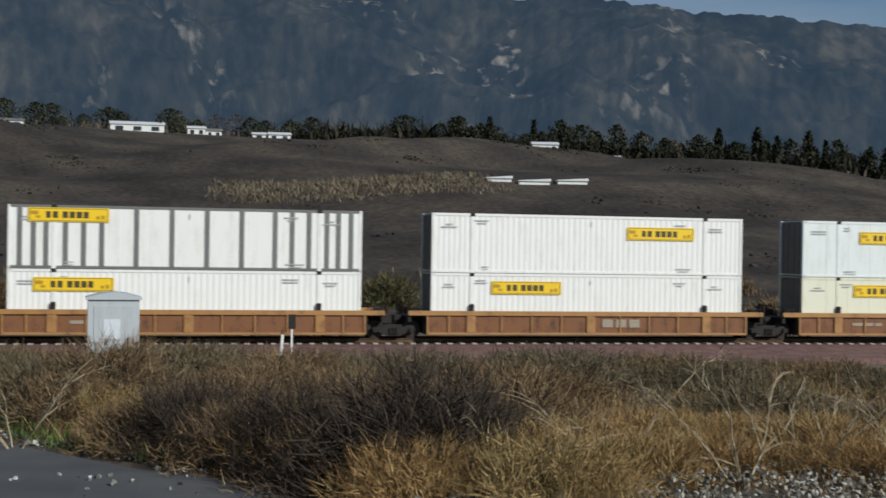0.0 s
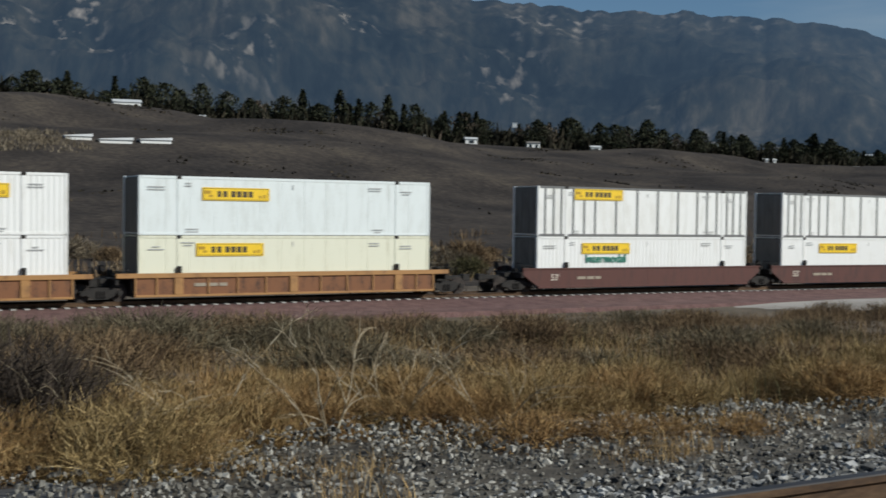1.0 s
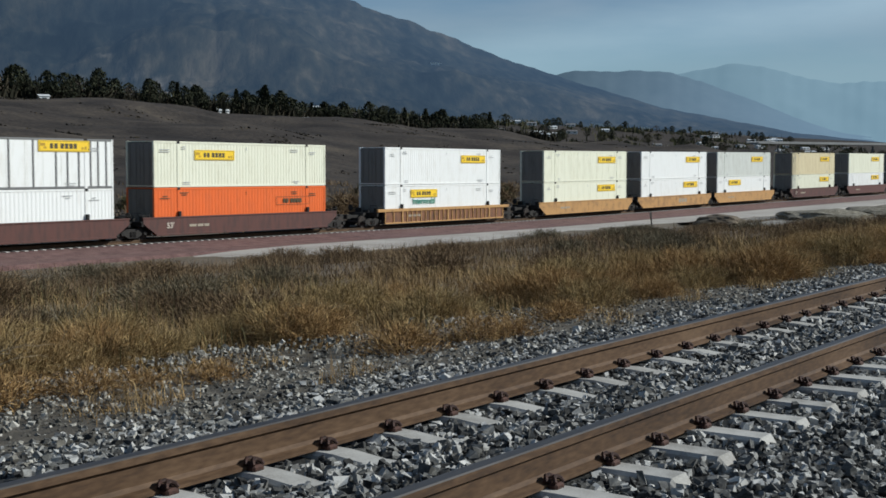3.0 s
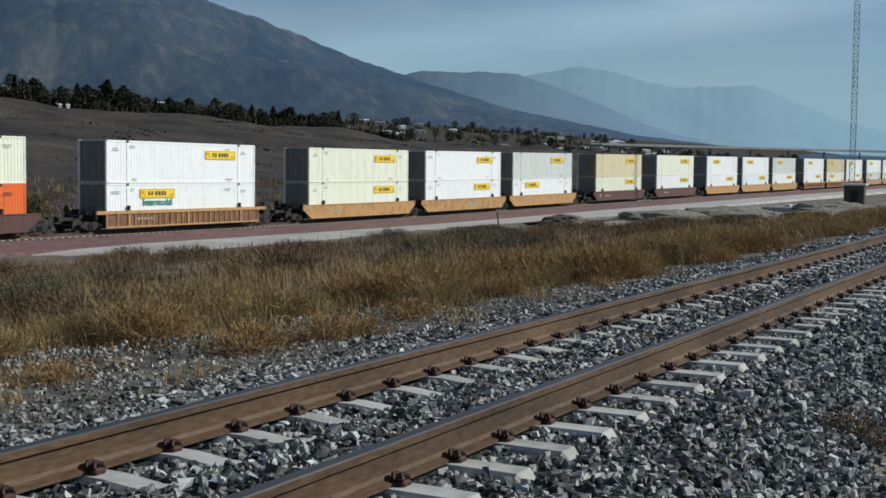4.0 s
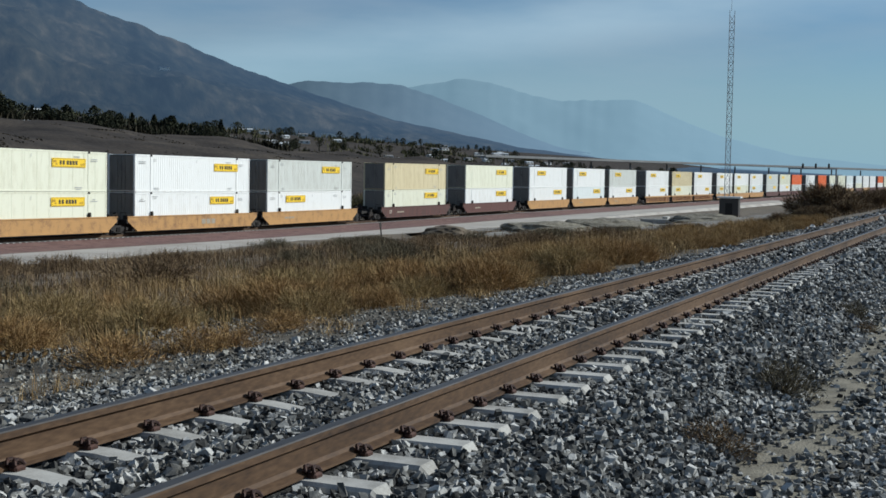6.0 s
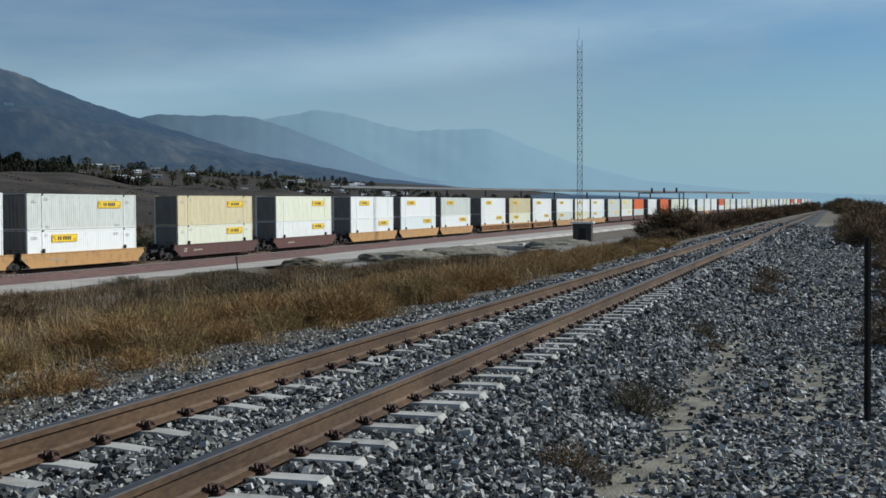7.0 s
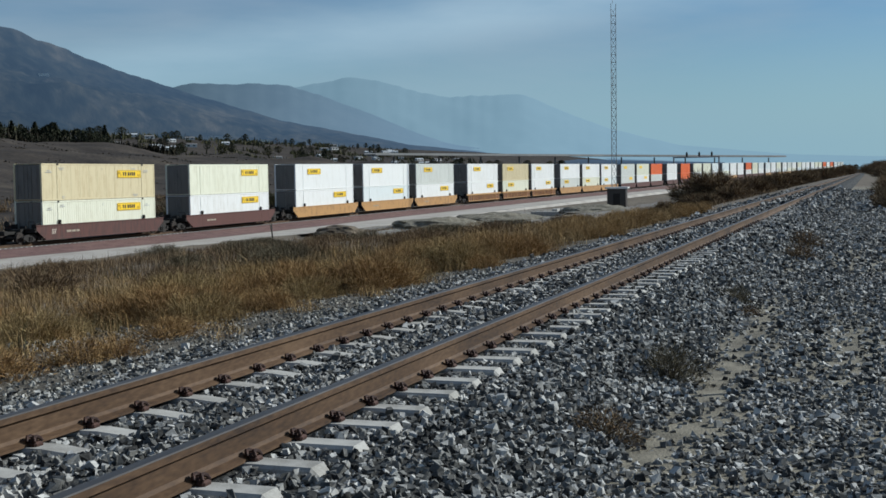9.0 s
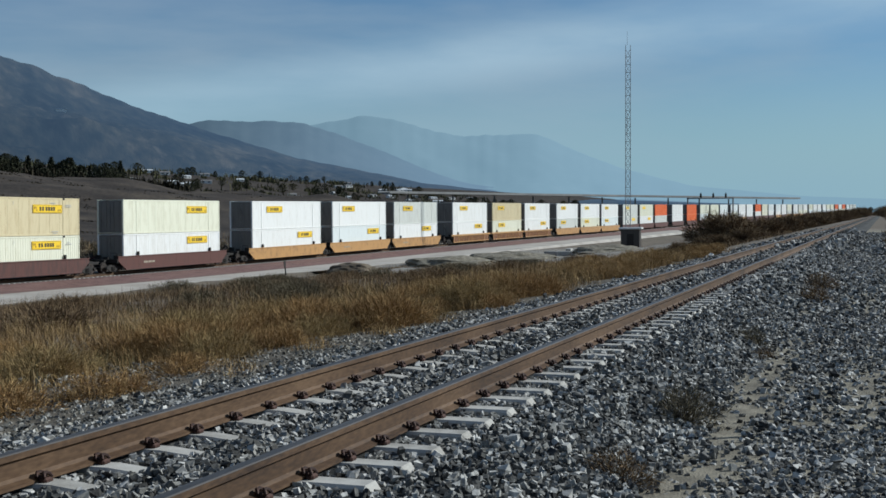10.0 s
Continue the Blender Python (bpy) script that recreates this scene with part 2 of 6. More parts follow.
def line_pose(x):
    """The pose of a thing on the train's line at x: it faces along the line."""
    dy, dz = float(line_y(x + 5) - line_y(x - 5)) / 10, float(line_z(x + 5) - line_z(x - 5)) / 10
    return Matrix.Translation((x, float(line_y(x)), float(line_z(x)))) @ Euler((0, -math.atan(dz), math.atan(dy))).to_matrix().to_4x4()


def strip(name, xs, profile, material, yfun, zfun):
    """A band along the line: profile of (offset across, height)."""
    me = bpy.data.meshes.new(name)
    v, f, n = [], [], len(profile)
    for x in xs:
        for o, h in profile:
            v.append((x, float(yfun(x)) + o, float(zfun(x)) + h))
    for i in range(len(xs) - 1):
        for j in range(n - 1):
            a = i * n + j
            f.append((a, a + n, a + n + 1, a + 1))
    me.from_pydata(v, [], f)
    me.materials.append(material)
    return new(name, me)


far_x = list(np.arange(-120, 300, 6)) + list(np.arange(300, 1150, 20))
tagged(strip("ballast_bed", far_x, [(-7.2, -0.85), (-6.7, -0.47), (-4.6, -0.42), (-2.2, -0.22), (2.2, -0.22), (5.2, -0.6), (6.5, -1.1)], PINKBALLAST, line_y, line_z), "reddish ballast bed under the train's track", "ballast", kind="structure")
tagged(strip("dirt_road", list(np.arange(40, 330, 5)), [(-13.4, -0.95), (-12.8, -0.46), (-10.3, -0.41), (-6.8, -0.43), (-6.4, -0.85)], DIRTROAD, line_y, lambda x: line_z(x) - 0.45 * (1 - smooth(42, 60, x))), "pale grey dirt service road beside the track", "dirt road", kind="structure")


def rail_profile():
    """Half of a rail's section, head up at z = 0."""
    return [(0.034, 0.028), (0.041, 0.021), (0.041, -0.016), (0.012, -0.034), (0.009, -0.13), (0.022, -0.152), (0.074, -0.165), (0.074, -0.182)]


def rail_mesh(name, xs, yfun, zfun, material, top):
    half = rail_profile()
    ring = [(-o, h) for o, h in half] + [(o, h) for o, h in reversed(half)]
    me = bpy.data.meshes.new(name)
    v, f, n = [], [], len(ring)
    for x in xs:
        for o, h in ring:
            v.append((x, float(yfun(x)) + o, float(zfun(x)) + h))
    mi = []
    for i in range(len(xs) - 1):
        for j in range(n):
            a, b = i * n + j, i * n + (j + 1) % n
            f.append((a, a + n, b + n, b))
            mi.append(1 if j in (n - 1, 0, n - 2) else 0)
    me.from_pydata(v, [], f)
    me.materials.append(material), me.materials.append(top)
    me.polygons.foreach_set("material_index", mi)
    return me


def part(name, bm, material, parent=None, label=""):
    """Links a bmesh (or a mesh) as one mesh object under a thing or part."""
    if isinstance(bm, bmesh.types.BMesh):
        me = bpy.data.meshes.new(name)
        bm.to_mesh(me)
        bm.free()
    else:
        me = bm
    if material is not None and not me.materials:
        me.materials.append(material)
    ob = new(name, me)
    if parent is not None:
        ob.parent = parent
    if label:
        tagged(ob, label)
    return ob


def box(bm, x0, x1, y0, y1, z0, z1, bevel=0.0, m=None):
    r = bmesh.ops.create_cube(bm, size=1)
    bmesh.ops.scale(bm, vec=(x1 - x0, y1 - y0, z1 - z0), verts=r["verts"])
    bmesh.ops.translate(bm, vec=((x0 + x1) / 2, (y0 + y1) / 2, (z0 + z1) / 2), verts=r["verts"])
    if bevel:
        e = {e for v in r["verts"] for e in v.link_edges}
        r = bmesh.ops.bevel(bm, geom=list(e), offset=bevel, segments=1, affect="EDGES")
    if m is not None:
        bmesh.ops.transform(bm, matrix=m, verts=r["verts"])
    return r["verts"]


def tube(bm, r0, r1, length, m, seg=12):
    """A cone or rod along local z, from 0 to length, laid by m."""
    r = bmesh.ops.create_cone(bm, cap_ends=True, segments=seg, radius1=r0, radius2=r1, depth=length, matrix=m @ Matrix.Translation((0, 0, length / 2)))
    return r["verts"]


def boxed(*boxes, bevel=0.0):
    bm = bmesh.new()
    for b in boxes:
        box(bm, *b, bevel=bevel)
    return bm


# ---- near track: rails, ties, clips ----
NEAR_Y, GAUGE, TIE_STEP, TIE_X0 = 3.384, 1.505, 0.61, 5.984
near_track = tagged(new("near_track"), "single track of rusty rails on concrete ties", "railway track", kind="structure")
flat_x = list(np.arange(-30, 60, 1.0)) + list(np.arange(60, 400, 8.0)) + [500, 700, 1000]
for yy in (NEAR_Y, NEAR_Y + GAUGE):
    part("rail", rail_mesh("rail", flat_x, lambda x, yy=yy: yy, lambda x: 0.0, RAILRUST, RAILTOP), None, near_track, "rusty steel rail with a polished running head")
for yy in (line_y,):
    far_track = tagged(new("far_track"), "track on concrete ties that carries the train", "railway track", kind="structure")
    for off in (-0.7525, 0.7525):
        part("rail", rail_mesh("rail", far_x, lambda x, off=off: float(line_y(x)) + off, line_z, RAILRUST, RAILTOP), None, far_track)


def tie_mesh():
    """A concrete tie: trapezoid section, sloped rail seats, bevelled ends; its top at z = 0."""
    bm = bmesh.new()
    xs = [(-1.295, -0.05, 0.8), (-1.25, 0.0, 1), (-0.55, 0.0, 1), (-0.3, -0.022, 1), (0.3, -0.022, 1), (0.55, 0.0, 1), (1.25, 0.0, 1), (1.295, -0.05, 0.8)]
    rings = []
    for y, t, w in xs:
        rings.append([bm.verts.new(p) for p in ((-0.135, y, -0.22), (-0.105 * w, y, t - 0.02), (-0.085 * w, y, t), (0.085 * w, y, t), (0.105 * w, y, t - 0.02), (0.135, y, -0.22))])
    for a, b in zip(rings, rings[1:]):
        for i in range(5):
            bm.faces.new((a[i], b[i], b[i + 1], a[i + 1]))
    bm.faces.new(rings[0]), bm.faces.new(rings[-1][::-1])
    bmesh.ops.recalc_face_normals(bm, faces=bm.faces[:])
    me = bpy.data.meshes.new("tie")
    bm.to_mesh(me)
    me.materials.append(CONCRETE)
    return me


def clip_mesh():
    """A spring clip with its shoulder and insulator, beside a rail's foot."""
    bm = bmesh.new()
    box(bm, -0.045, 0.045, 0.0, 0.06, -0.005, 0.035, 0.012)
    box(bm, -0.035, 0.035, -0.035, 0.02, 0.022, 0.046, 0.010)
    for y0, bow in ((-0.012, 0.046), (0.034, 0.036)):
        arc = [Vector((bow * math.cos(a), y0 + 0.012 * math.cos(2 * a), 0.036 + 0.026 * math.sin(a))) for a in np.linspace(0, math.pi, 6)]
        for p, q in zip(arc, arc[1:]):
            tube(bm, 0.012, 0.012, (q - p).length + 0.006, Matrix.Translation(p) @ (q - p).to_track_quat("Z", "Y").to_matrix().to_4x4(), 7)
    me = bpy.data.meshes.new("clip")
    bm.to_mesh(me)
    bm.free()
    me.materials.append(CLIPIRON)
    return me


TIE, CLIP = tie_mesh(), clip_mesh()
rng = random.Random(4)
for i in range(-20, 150):
    x = TIE_X0 + TIE_STEP * i
    tie = part("tie", TIE, None, near_track)
    m = pose(x + rng.uniform(-0.015, 0.015), NEAR_Y + GAUGE / 2, -0.185 + rng.uniform(-0.004, 0.004), 0, 0, rng.uniform(-0.8, 0.8))
    tie.matrix_basis = m
    if -6 < i < 60:
        for yy in (NEAR_Y, NEAR_Y + GAUGE):
            for side in (-1, 1):
                c = part("clip", CLIP, None, tie)
                c.matrix_basis = m.inverted() @ pose(x, yy + side * 0.072, -0.188, 0, 0, 0 if side > 0 else 180)
far_ties = bmesh.new()
for i in range(-80, 900):
    x = i * 0.61
    bmesh.ops.create_cube(far_ties, size=1, matrix=line_pose(x) @ Matrix.Translation((0, 0, -0.24)) @ Matrix.Diagonal((0.24, 2.6, 0.12, 1)))
tagged(part("ties", far_ties, CONCRETE, far_track, "row of pale concrete ties"), kind="stuff")

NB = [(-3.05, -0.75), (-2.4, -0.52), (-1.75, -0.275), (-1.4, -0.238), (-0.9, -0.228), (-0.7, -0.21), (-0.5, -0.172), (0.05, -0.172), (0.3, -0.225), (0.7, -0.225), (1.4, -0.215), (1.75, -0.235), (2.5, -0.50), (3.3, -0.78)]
# bed sheet under the loose stones, coloured dark as their gaps' shade
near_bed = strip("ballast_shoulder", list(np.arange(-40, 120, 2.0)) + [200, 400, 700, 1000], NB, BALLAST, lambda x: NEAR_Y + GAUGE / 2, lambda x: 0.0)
tagged(near_bed, "ballast bed under the near track, shade between stones painted in", "ballast", kind="structure")


# ---- distance: ranges of hills ----
def ridge(name, label, points, r_foot, r_top, material, rough, seed, span=None, steps=40):
    """A range of hills: (azimuth, elevation) of its crest from the valley floor, modelled with spurs and gullies."""
    pa, pe = zip(*points)
    az = np.arange(pa[0], pa[-1], 0.16)
    el = np.interp(az, pa, pe)
    k = np.ones(5) / 5
    el = np.convolve(np.pad(el, 2, "edge"), k, "valid")
    el = el * np.array([1 + 0.022 * noise.noise(Vector((a * 0.9, seed, 0))) + 0.011 * noise.noise(Vector((a * 3.1, seed, 4))) for a in az])
    v, nr = [], steps
    for a, e in zip(az, el):
        for j in range(nr + 3):
            s = min(1.0, j / nr)
            back = max(0, j - nr)
            r = r_foot + (r_top - r_foot) * s + back * 180
            crest = r_top * math.tan(radians(e)) + 1.45
            x, y = r * math.sin(radians(a)), r * math.cos(radians(a))
            p = Vector((x / rough, y / rough, seed))
            n1 = noise.fractal(p, 0.9, 2.1, 5) * 0.5
            n2 = 1 - 2 * abs(noise.noise(Vector((a * 0.32 + 0.5 * math.sin(s * 5 + seed), s * 1.6, seed * 3)))) - 0.6 * abs(noise.noise(Vector((a * 0.95 + 0.3 * math.sin(s * 9), s * 3.1, seed))))
            z = crest * (0.85 * s ** 1.35 + 0.15 * s) + crest * (0.24 * n1 + 0.016 * n2) * (4 * s * (1 - s)) ** 0.8 + crest * 0.004 * n1
            v.append((x, y, z - back * crest * 0.15 - (8 if j == 0 else 0)))
    n, f = nr + 3, []
    for i in range(len(az) - 1):
        for j in range(n - 1):
            a = i * n + j
            f.append((a, a + 1, a + n + 1, a + n))
    me = bpy.data.meshes.new(name)
    me.from_pydata(v, [], f)
    me.polygons.foreach_set("use_smooth", [True] * len(me.polygons))
    # lengths along the range and up its slope, in metres
    uv = me.uv_layers.new(name="slope")
    along = np.repeat(np.radians(az) * 2200, n)
    up = np.tile(np.minimum(1.0, np.arange(n) / nr) * 700, len(az)) + 60 * np.sin(along / 170)
    ids = np.zeros(len(me.loops), dtype=np.int32)
    me.loops.foreach_get("vertex_index", ids)
    uv.data.foreach_set("uv", np.column_stack((along[ids], up[ids])).astype(np.float32).ravel())
    me.materials.append(material)
    return tagged(new(name, me), label, "mountains", kind="structure")


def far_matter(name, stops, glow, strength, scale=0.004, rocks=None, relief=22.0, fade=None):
    """Far slopes: chaparral, pale rock where given, and air haze painted as emission."""
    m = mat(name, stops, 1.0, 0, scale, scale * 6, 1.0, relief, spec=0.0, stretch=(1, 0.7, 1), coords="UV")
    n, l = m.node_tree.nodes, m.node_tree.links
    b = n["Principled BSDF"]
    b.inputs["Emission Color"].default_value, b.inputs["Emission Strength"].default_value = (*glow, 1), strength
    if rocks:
        # painted haze thickens, as emission, towards the farther end of the range
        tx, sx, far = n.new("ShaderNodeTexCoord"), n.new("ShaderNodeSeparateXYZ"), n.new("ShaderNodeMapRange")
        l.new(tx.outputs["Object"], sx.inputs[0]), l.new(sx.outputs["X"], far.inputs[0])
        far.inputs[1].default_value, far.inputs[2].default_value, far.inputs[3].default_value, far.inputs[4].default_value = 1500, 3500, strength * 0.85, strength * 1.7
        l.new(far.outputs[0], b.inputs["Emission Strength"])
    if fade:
        # emission climbs along the range to paint its end into the sky
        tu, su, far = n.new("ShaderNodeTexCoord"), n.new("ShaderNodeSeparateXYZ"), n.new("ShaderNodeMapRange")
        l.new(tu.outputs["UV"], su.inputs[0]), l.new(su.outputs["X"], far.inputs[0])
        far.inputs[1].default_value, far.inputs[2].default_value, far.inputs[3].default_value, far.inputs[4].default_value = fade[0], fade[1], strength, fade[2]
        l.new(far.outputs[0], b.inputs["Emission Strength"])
    if rocks:
        tc, a, c = n.new("ShaderNodeTexCoord"), n.new("ShaderNodeTexNoise"), n.new("ShaderNodeTexNoise")
        a.inputs["Scale"].default_value, c.inputs["Scale"].default_value, c.inputs["Detail"].default_value = 0.0042, 0.040, 6
        mp = n.new("ShaderNodeMapping")
        mp.inputs["Scale"].default_value = (1, 0.8, 1)
        l.new(tc.outputs["UV"], mp.inputs["Vector"]), l.new(mp.outputs[0], a.inputs["Vector"]), l.new(mp.outputs[0], c.inputs["Vector"])
        gate, spot, mul = n.new("ShaderNodeMapRange"), n.new("ShaderNodeMapRange"), n.new("ShaderNodeMath")
        gate.inputs[1].default_value, gate.inputs[2].default_value = 0.51, 0.66
        spot.inputs[1].default_value, spot.inputs[2].default_value = 0.54, 0.70
        mul.operation = "MULTIPLY"
        l.new(a.outputs[0], gate.inputs[0]), l.new(c.outputs[0], spot.inputs[0])
        l.new(gate.outputs[0], mul.inputs[0]), l.new(spot.outputs[0], mul.inputs[1])
        # the outcrops thin out towards the far end of the range
        su, thins, rr = n.new("ShaderNodeSeparateXYZ"), n.new("ShaderNodeMapRange"), n.new("ShaderNodeMath")
        rr.operation = "MULTIPLY"
        thins.inputs[1].default_value, thins.inputs[2].default_value, thins.inputs[3].default_value, thins.inputs[4].default_value = 1000, 1950, 1.0, 0.12
        l.new(tc.outputs["UV"], su.inputs[0]), l.new(su.outputs["X"], thins.inputs[0]), l.new(thins.outputs[0], rr.inputs[0]), l.new(mul.outputs[0], rr.inputs[1])
        mx = n.new("ShaderNodeMix")
        mx.data_type = "RGBA"
        src = b.inputs["Base Color"].links[0].from_socket
        l.new(rr.outputs[0], mx.inputs[0]), l.new(src, mx.inputs[6])
        mx.inputs[7].default_value = (*rocks, 1)
        l.new(mx.outputs[2], b.inputs["Base Color"])
    return m


# haze is painted in: bluish emission, and bluish base colours on the farther two
R1 = far_matter("haze_glow_chaparral_slope", [(0.004, 0.005, 0.005), (0.011, 0.013, 0.012), (0.027, 0.026, 0.020), (0.062, 0.053, 0.039)], (0.072, 0.116, 0.185), 0.52, 0.0075, rocks=(0.31, 0.265, 0.22), relief=14.0)
R2 = far_matter("haze_glow_blue_slope", [(0.03, 0.04, 0.045), (0.05, 0.06, 0.065)], (0.135, 0.205, 0.28), 0.50, relief=8.0, fade=(2300, 2750, 1.1))
R3 = far_matter("haze_glow_pale_slope", [(0.045, 0.06, 0.07), (0.055, 0.07, 0.08)], (0.225, 0.34, 0.415), 0.76, relief=2.0, fade=(2600, 3020, 0.95))
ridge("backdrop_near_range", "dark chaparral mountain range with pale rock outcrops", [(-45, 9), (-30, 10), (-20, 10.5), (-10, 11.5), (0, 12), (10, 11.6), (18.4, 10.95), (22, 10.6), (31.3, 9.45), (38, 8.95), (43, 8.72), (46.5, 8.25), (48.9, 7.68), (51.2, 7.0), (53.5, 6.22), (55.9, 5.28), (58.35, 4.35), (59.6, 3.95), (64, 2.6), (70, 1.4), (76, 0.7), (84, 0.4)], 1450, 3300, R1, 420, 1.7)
ridge("backdrop_middle_range", "blue foothill range with haze painted as glow", [(50, 2.5), (56, 3.3), (59.5, 4.0), (60.6, 4.25), (61.7, 4.12), (63.0, 4.17), (64.4, 4.12), (65.9, 3.65), (68.0, 2.9), (70.0, 2.05), (71.8, 1.4), (76, 0.8), (84, 0.4)], 2600, 3900, R2, 500, 4.2)
ridge("backdrop_far_range", "pale mountain range with haze painted as glow", [(55, 2.5), (62, 3.5), (65.7, 4.17), (67.0, 4.36), (67.9, 4.42), (69.8, 3.92), (71.7, 3.5), (73.4, 3.53), (75.1, 3.62), (76.4, 3.0), (78.7, 2.05), (82, 1.2), (87, 0.7), (92, 0.5), (105, 0.7), (120, 0.6)], 3400, 4600, R3, 600, 8.8)
# ---- the train ----
SPEED = 13.3                     # metres a second, towards -x
C_LEN, C_W, C_H = 16.15, 2.59, 2.89
POST_X = 6.05                    # the lifting posts stand where a forty-foot box ends
moving = []                      # (object, x of its middle at 0 s, height over the rail heads)


def prism(bm, outline, y0, y1):
    """An outline of (x, z) pulled from y0 to y1."""
    a = [bm.verts.new((x, y0, z)) for x, z in outline]
    b = [bm.verts.new((x, y1, z)) for x, z in outline]
    n = len(outline)
    bm.faces.new(a), bm.faces.new(b[::-1])
    for i in range(n):
        bm.faces.new((a[i], b[i], b[(i + 1) % n], a[(i + 1) % n]))
    bmesh.ops.recalc_face_normals(bm, faces=bm.faces[:])


def mesh_of(name, bm, *materials):
    me = bpy.data.meshes.new(name)
    bm.to_mesh(me)
    bm.free()
    for m in materials:
        me.materials.append(m)
    return me


def fluted(bm, x0, x1, y, z0, z1, pitch, depth, out):
    """A sheet wall pressed into vertical flutes, from x0 to x1."""
    n = max(1, round((x1 - x0) / pitch))
    p = (x1 - x0) / n
    pts = []
    for i in range(n):
        a = x0 + i * p
        pts += [(a, 0), (a + p * 0.42, 0), (a + p * 0.5, depth), (a + p * 0.92, depth)]
    pts.append((x1, 0))
    lo = [bm.verts.new((x, y - out * d, z0)) for x, d in pts]
    hi = [bm.verts.new((x, y - out * d, z1)) for x, d in pts]
    for i in range(len(pts) - 1):
        q = (lo[i], lo[i + 1], hi[i + 1], hi[i])
        bm.faces.new(q if out < 0 else q[::-1])


def wall_mesh(kind):
    """One side wall of a box container, on its -y side, its origin at the middle of the floor."""
    bm, L, W, H = bmesh.new(), C_LEN / 2, C_W / 2, C_H
    y = -(W - 0.02)
    if kind == "fluted":
        stretches = ((-L + 0.1, -POST_X - 0.1), (-POST_X + 0.1, POST_X - 0.1), (POST_X + 0.1, L - 0.1))
        for a, b in stretches:
            fluted(bm, a, b, y, 0.12, H - 0.1, 0.28, 0.014, -1)
        for (_, a), (b, _) in zip(stretches, stretches[1:]):
            bm.faces.new([bm.verts.new((px, y, pz)) for px, pz in ((a, 0.12), (b, 0.12), (b, H - 0.1), (a, H - 0.1))])
    else:
        n = 13
        for i in range(n):
            a = -L + 0.1 + (2 * L - 0.2) * i / n
            e = a + (2 * L - 0.2) / n
            prof = [(a, 0.012), (a + 0.02, 0.0), (e - 0.02, 0.0), (e, 0.012)]
            lo = [bm.verts.new((px, y + d, 0.12)) for px, d in prof]
            hi = [bm.verts.new((px, y + d, H - 0.1)) for px, d in prof]
            for j in range(3):
                bm.faces.new((lo[j], lo[j + 1], hi[j + 1], hi[j]))
    bmesh.ops.remove_doubles(bm, verts=bm.verts[:], dist=1e-4)
    return mesh_of("side_wall", bm, WHITE)


def end_mesh():
    bm, W, H = bmesh.new(), C_W / 2, C_H
    n = 9
    for i in range(n):
        a = -W + 0.12 + (2 * W - 0.24) * i / n
        b = a + (2 * W - 0.24) / n * 0.55
        box(bm, -0.03, 0.03, a, b, 0.14, H - 0.12)
    box(bm, -0.012, 0.012, -W + 0.08, W - 0.08, 0.1, H - 0.08)
    return mesh_of("end_wall", bm, WHITE)


def door_mesh():
    """The door end: two leaves with locking bars."""
    bm, W, H = bmesh.new(), C_W / 2, C_H
    for s in (-1, 1):
        box(bm, -0.02, 0.02, min(0.01 * s, s * (W - 0.1)), max(0.01 * s, s * (W - 0.1)), 0.12, H - 0.1, 0.006)
        for o in (0.35, 0.9):
            tube(bm, 0.02, 0.02, H - 0.2, Matrix.Translation((-0.045, s * o, 0.1)), 6)
            box(bm, -0.07, -0.02, s * o - 0.05, s * o + 0.05, 1.0, 1.2)
    return mesh_of("door_end", bm, WHITE)


WALL = {k: wall_mesh(k) for k in ("fluted", "plate")}
ROOF = mesh_of("roof", boxed((-C_LEN / 2 + 0.06, C_LEN / 2 - 0.06, -C_W / 2 + 0.05, C_W / 2 - 0.05, C_H - 0.06, C_H - 0.012)), WHITE)
BASE = mesh_of("floor_pan", boxed((-C_LEN / 2 + 0.06, C_LEN / 2 - 0.06, -C_W / 2 + 0.05, C_W / 2 - 0.05, 0.05, 0.14)), WHITE)
END, DOOR = end_mesh(), door_mesh()
CORNER = mesh_of("corner_post", boxed((-0.08, 0.08, -0.08, 0.08, 0, C_H), bevel=0.012), WHITE)
LIFTPOST = mesh_of("lifting_post", boxed((-0.10, 0.10, -0.022, 0.022, 0.0, C_H - 0.14), bevel=0.006), WHITE)
CASTING = mesh_of("casting", boxed((-0.12, 0.12, -0.07, 0.07, 0, 0.16), bevel=0.015), BLACKSTEEL)
RAILBAR = mesh_of("side_rail", boxed((-C_LEN / 2 + 0.08, C_LEN / 2 - 0.08, -0.035, 0.035, 0, 0.13), bevel=0.01), WHITE)
RIB = mesh_of("rib", boxed((-0.05, 0.05, -0.025, 0.02, 0.1, C_H - 0.08), bevel=0.006), RIBGREY)
WIDERIB = mesh_of("rib", boxed((-0.11, 0.11, -0.02, 0.02, 0.1, C_H - 0.08), bevel=0.006), RIBGREY)
SIGN = mesh_of("sign_panel", boxed((-1.78, 1.78, -0.004, 0.004, -0.32, 0.32)), SIGNYELLOW)


def sign_marks():
    """Plain dark bars in place of lettering, and a thin frame."""
    bm = bmesh.new()
    x = -1.0
    for w, gap in ((0.20, 0.10), (0.22, 0.20), (0.24, 0.07), (0.24, 0.07), (0.24, 0.07), (0.22, 0)):
        box(bm, x, x + w, -0.004, 0.004, -0.15, 0.15)
        x += w + gap
    for s in (-1, 1):
        box(bm, -1.70, 1.70, -0.004, 0.004, s * 0.27 - 0.01, s * 0.27 + 0.01)
        box(bm, s * 1.70 - 0.012, s * 1.70 + 0.012, -0.004, 0.004, -0.26, 0.26)
    return mesh_of("sign_mark", bm, SIGNDARK)


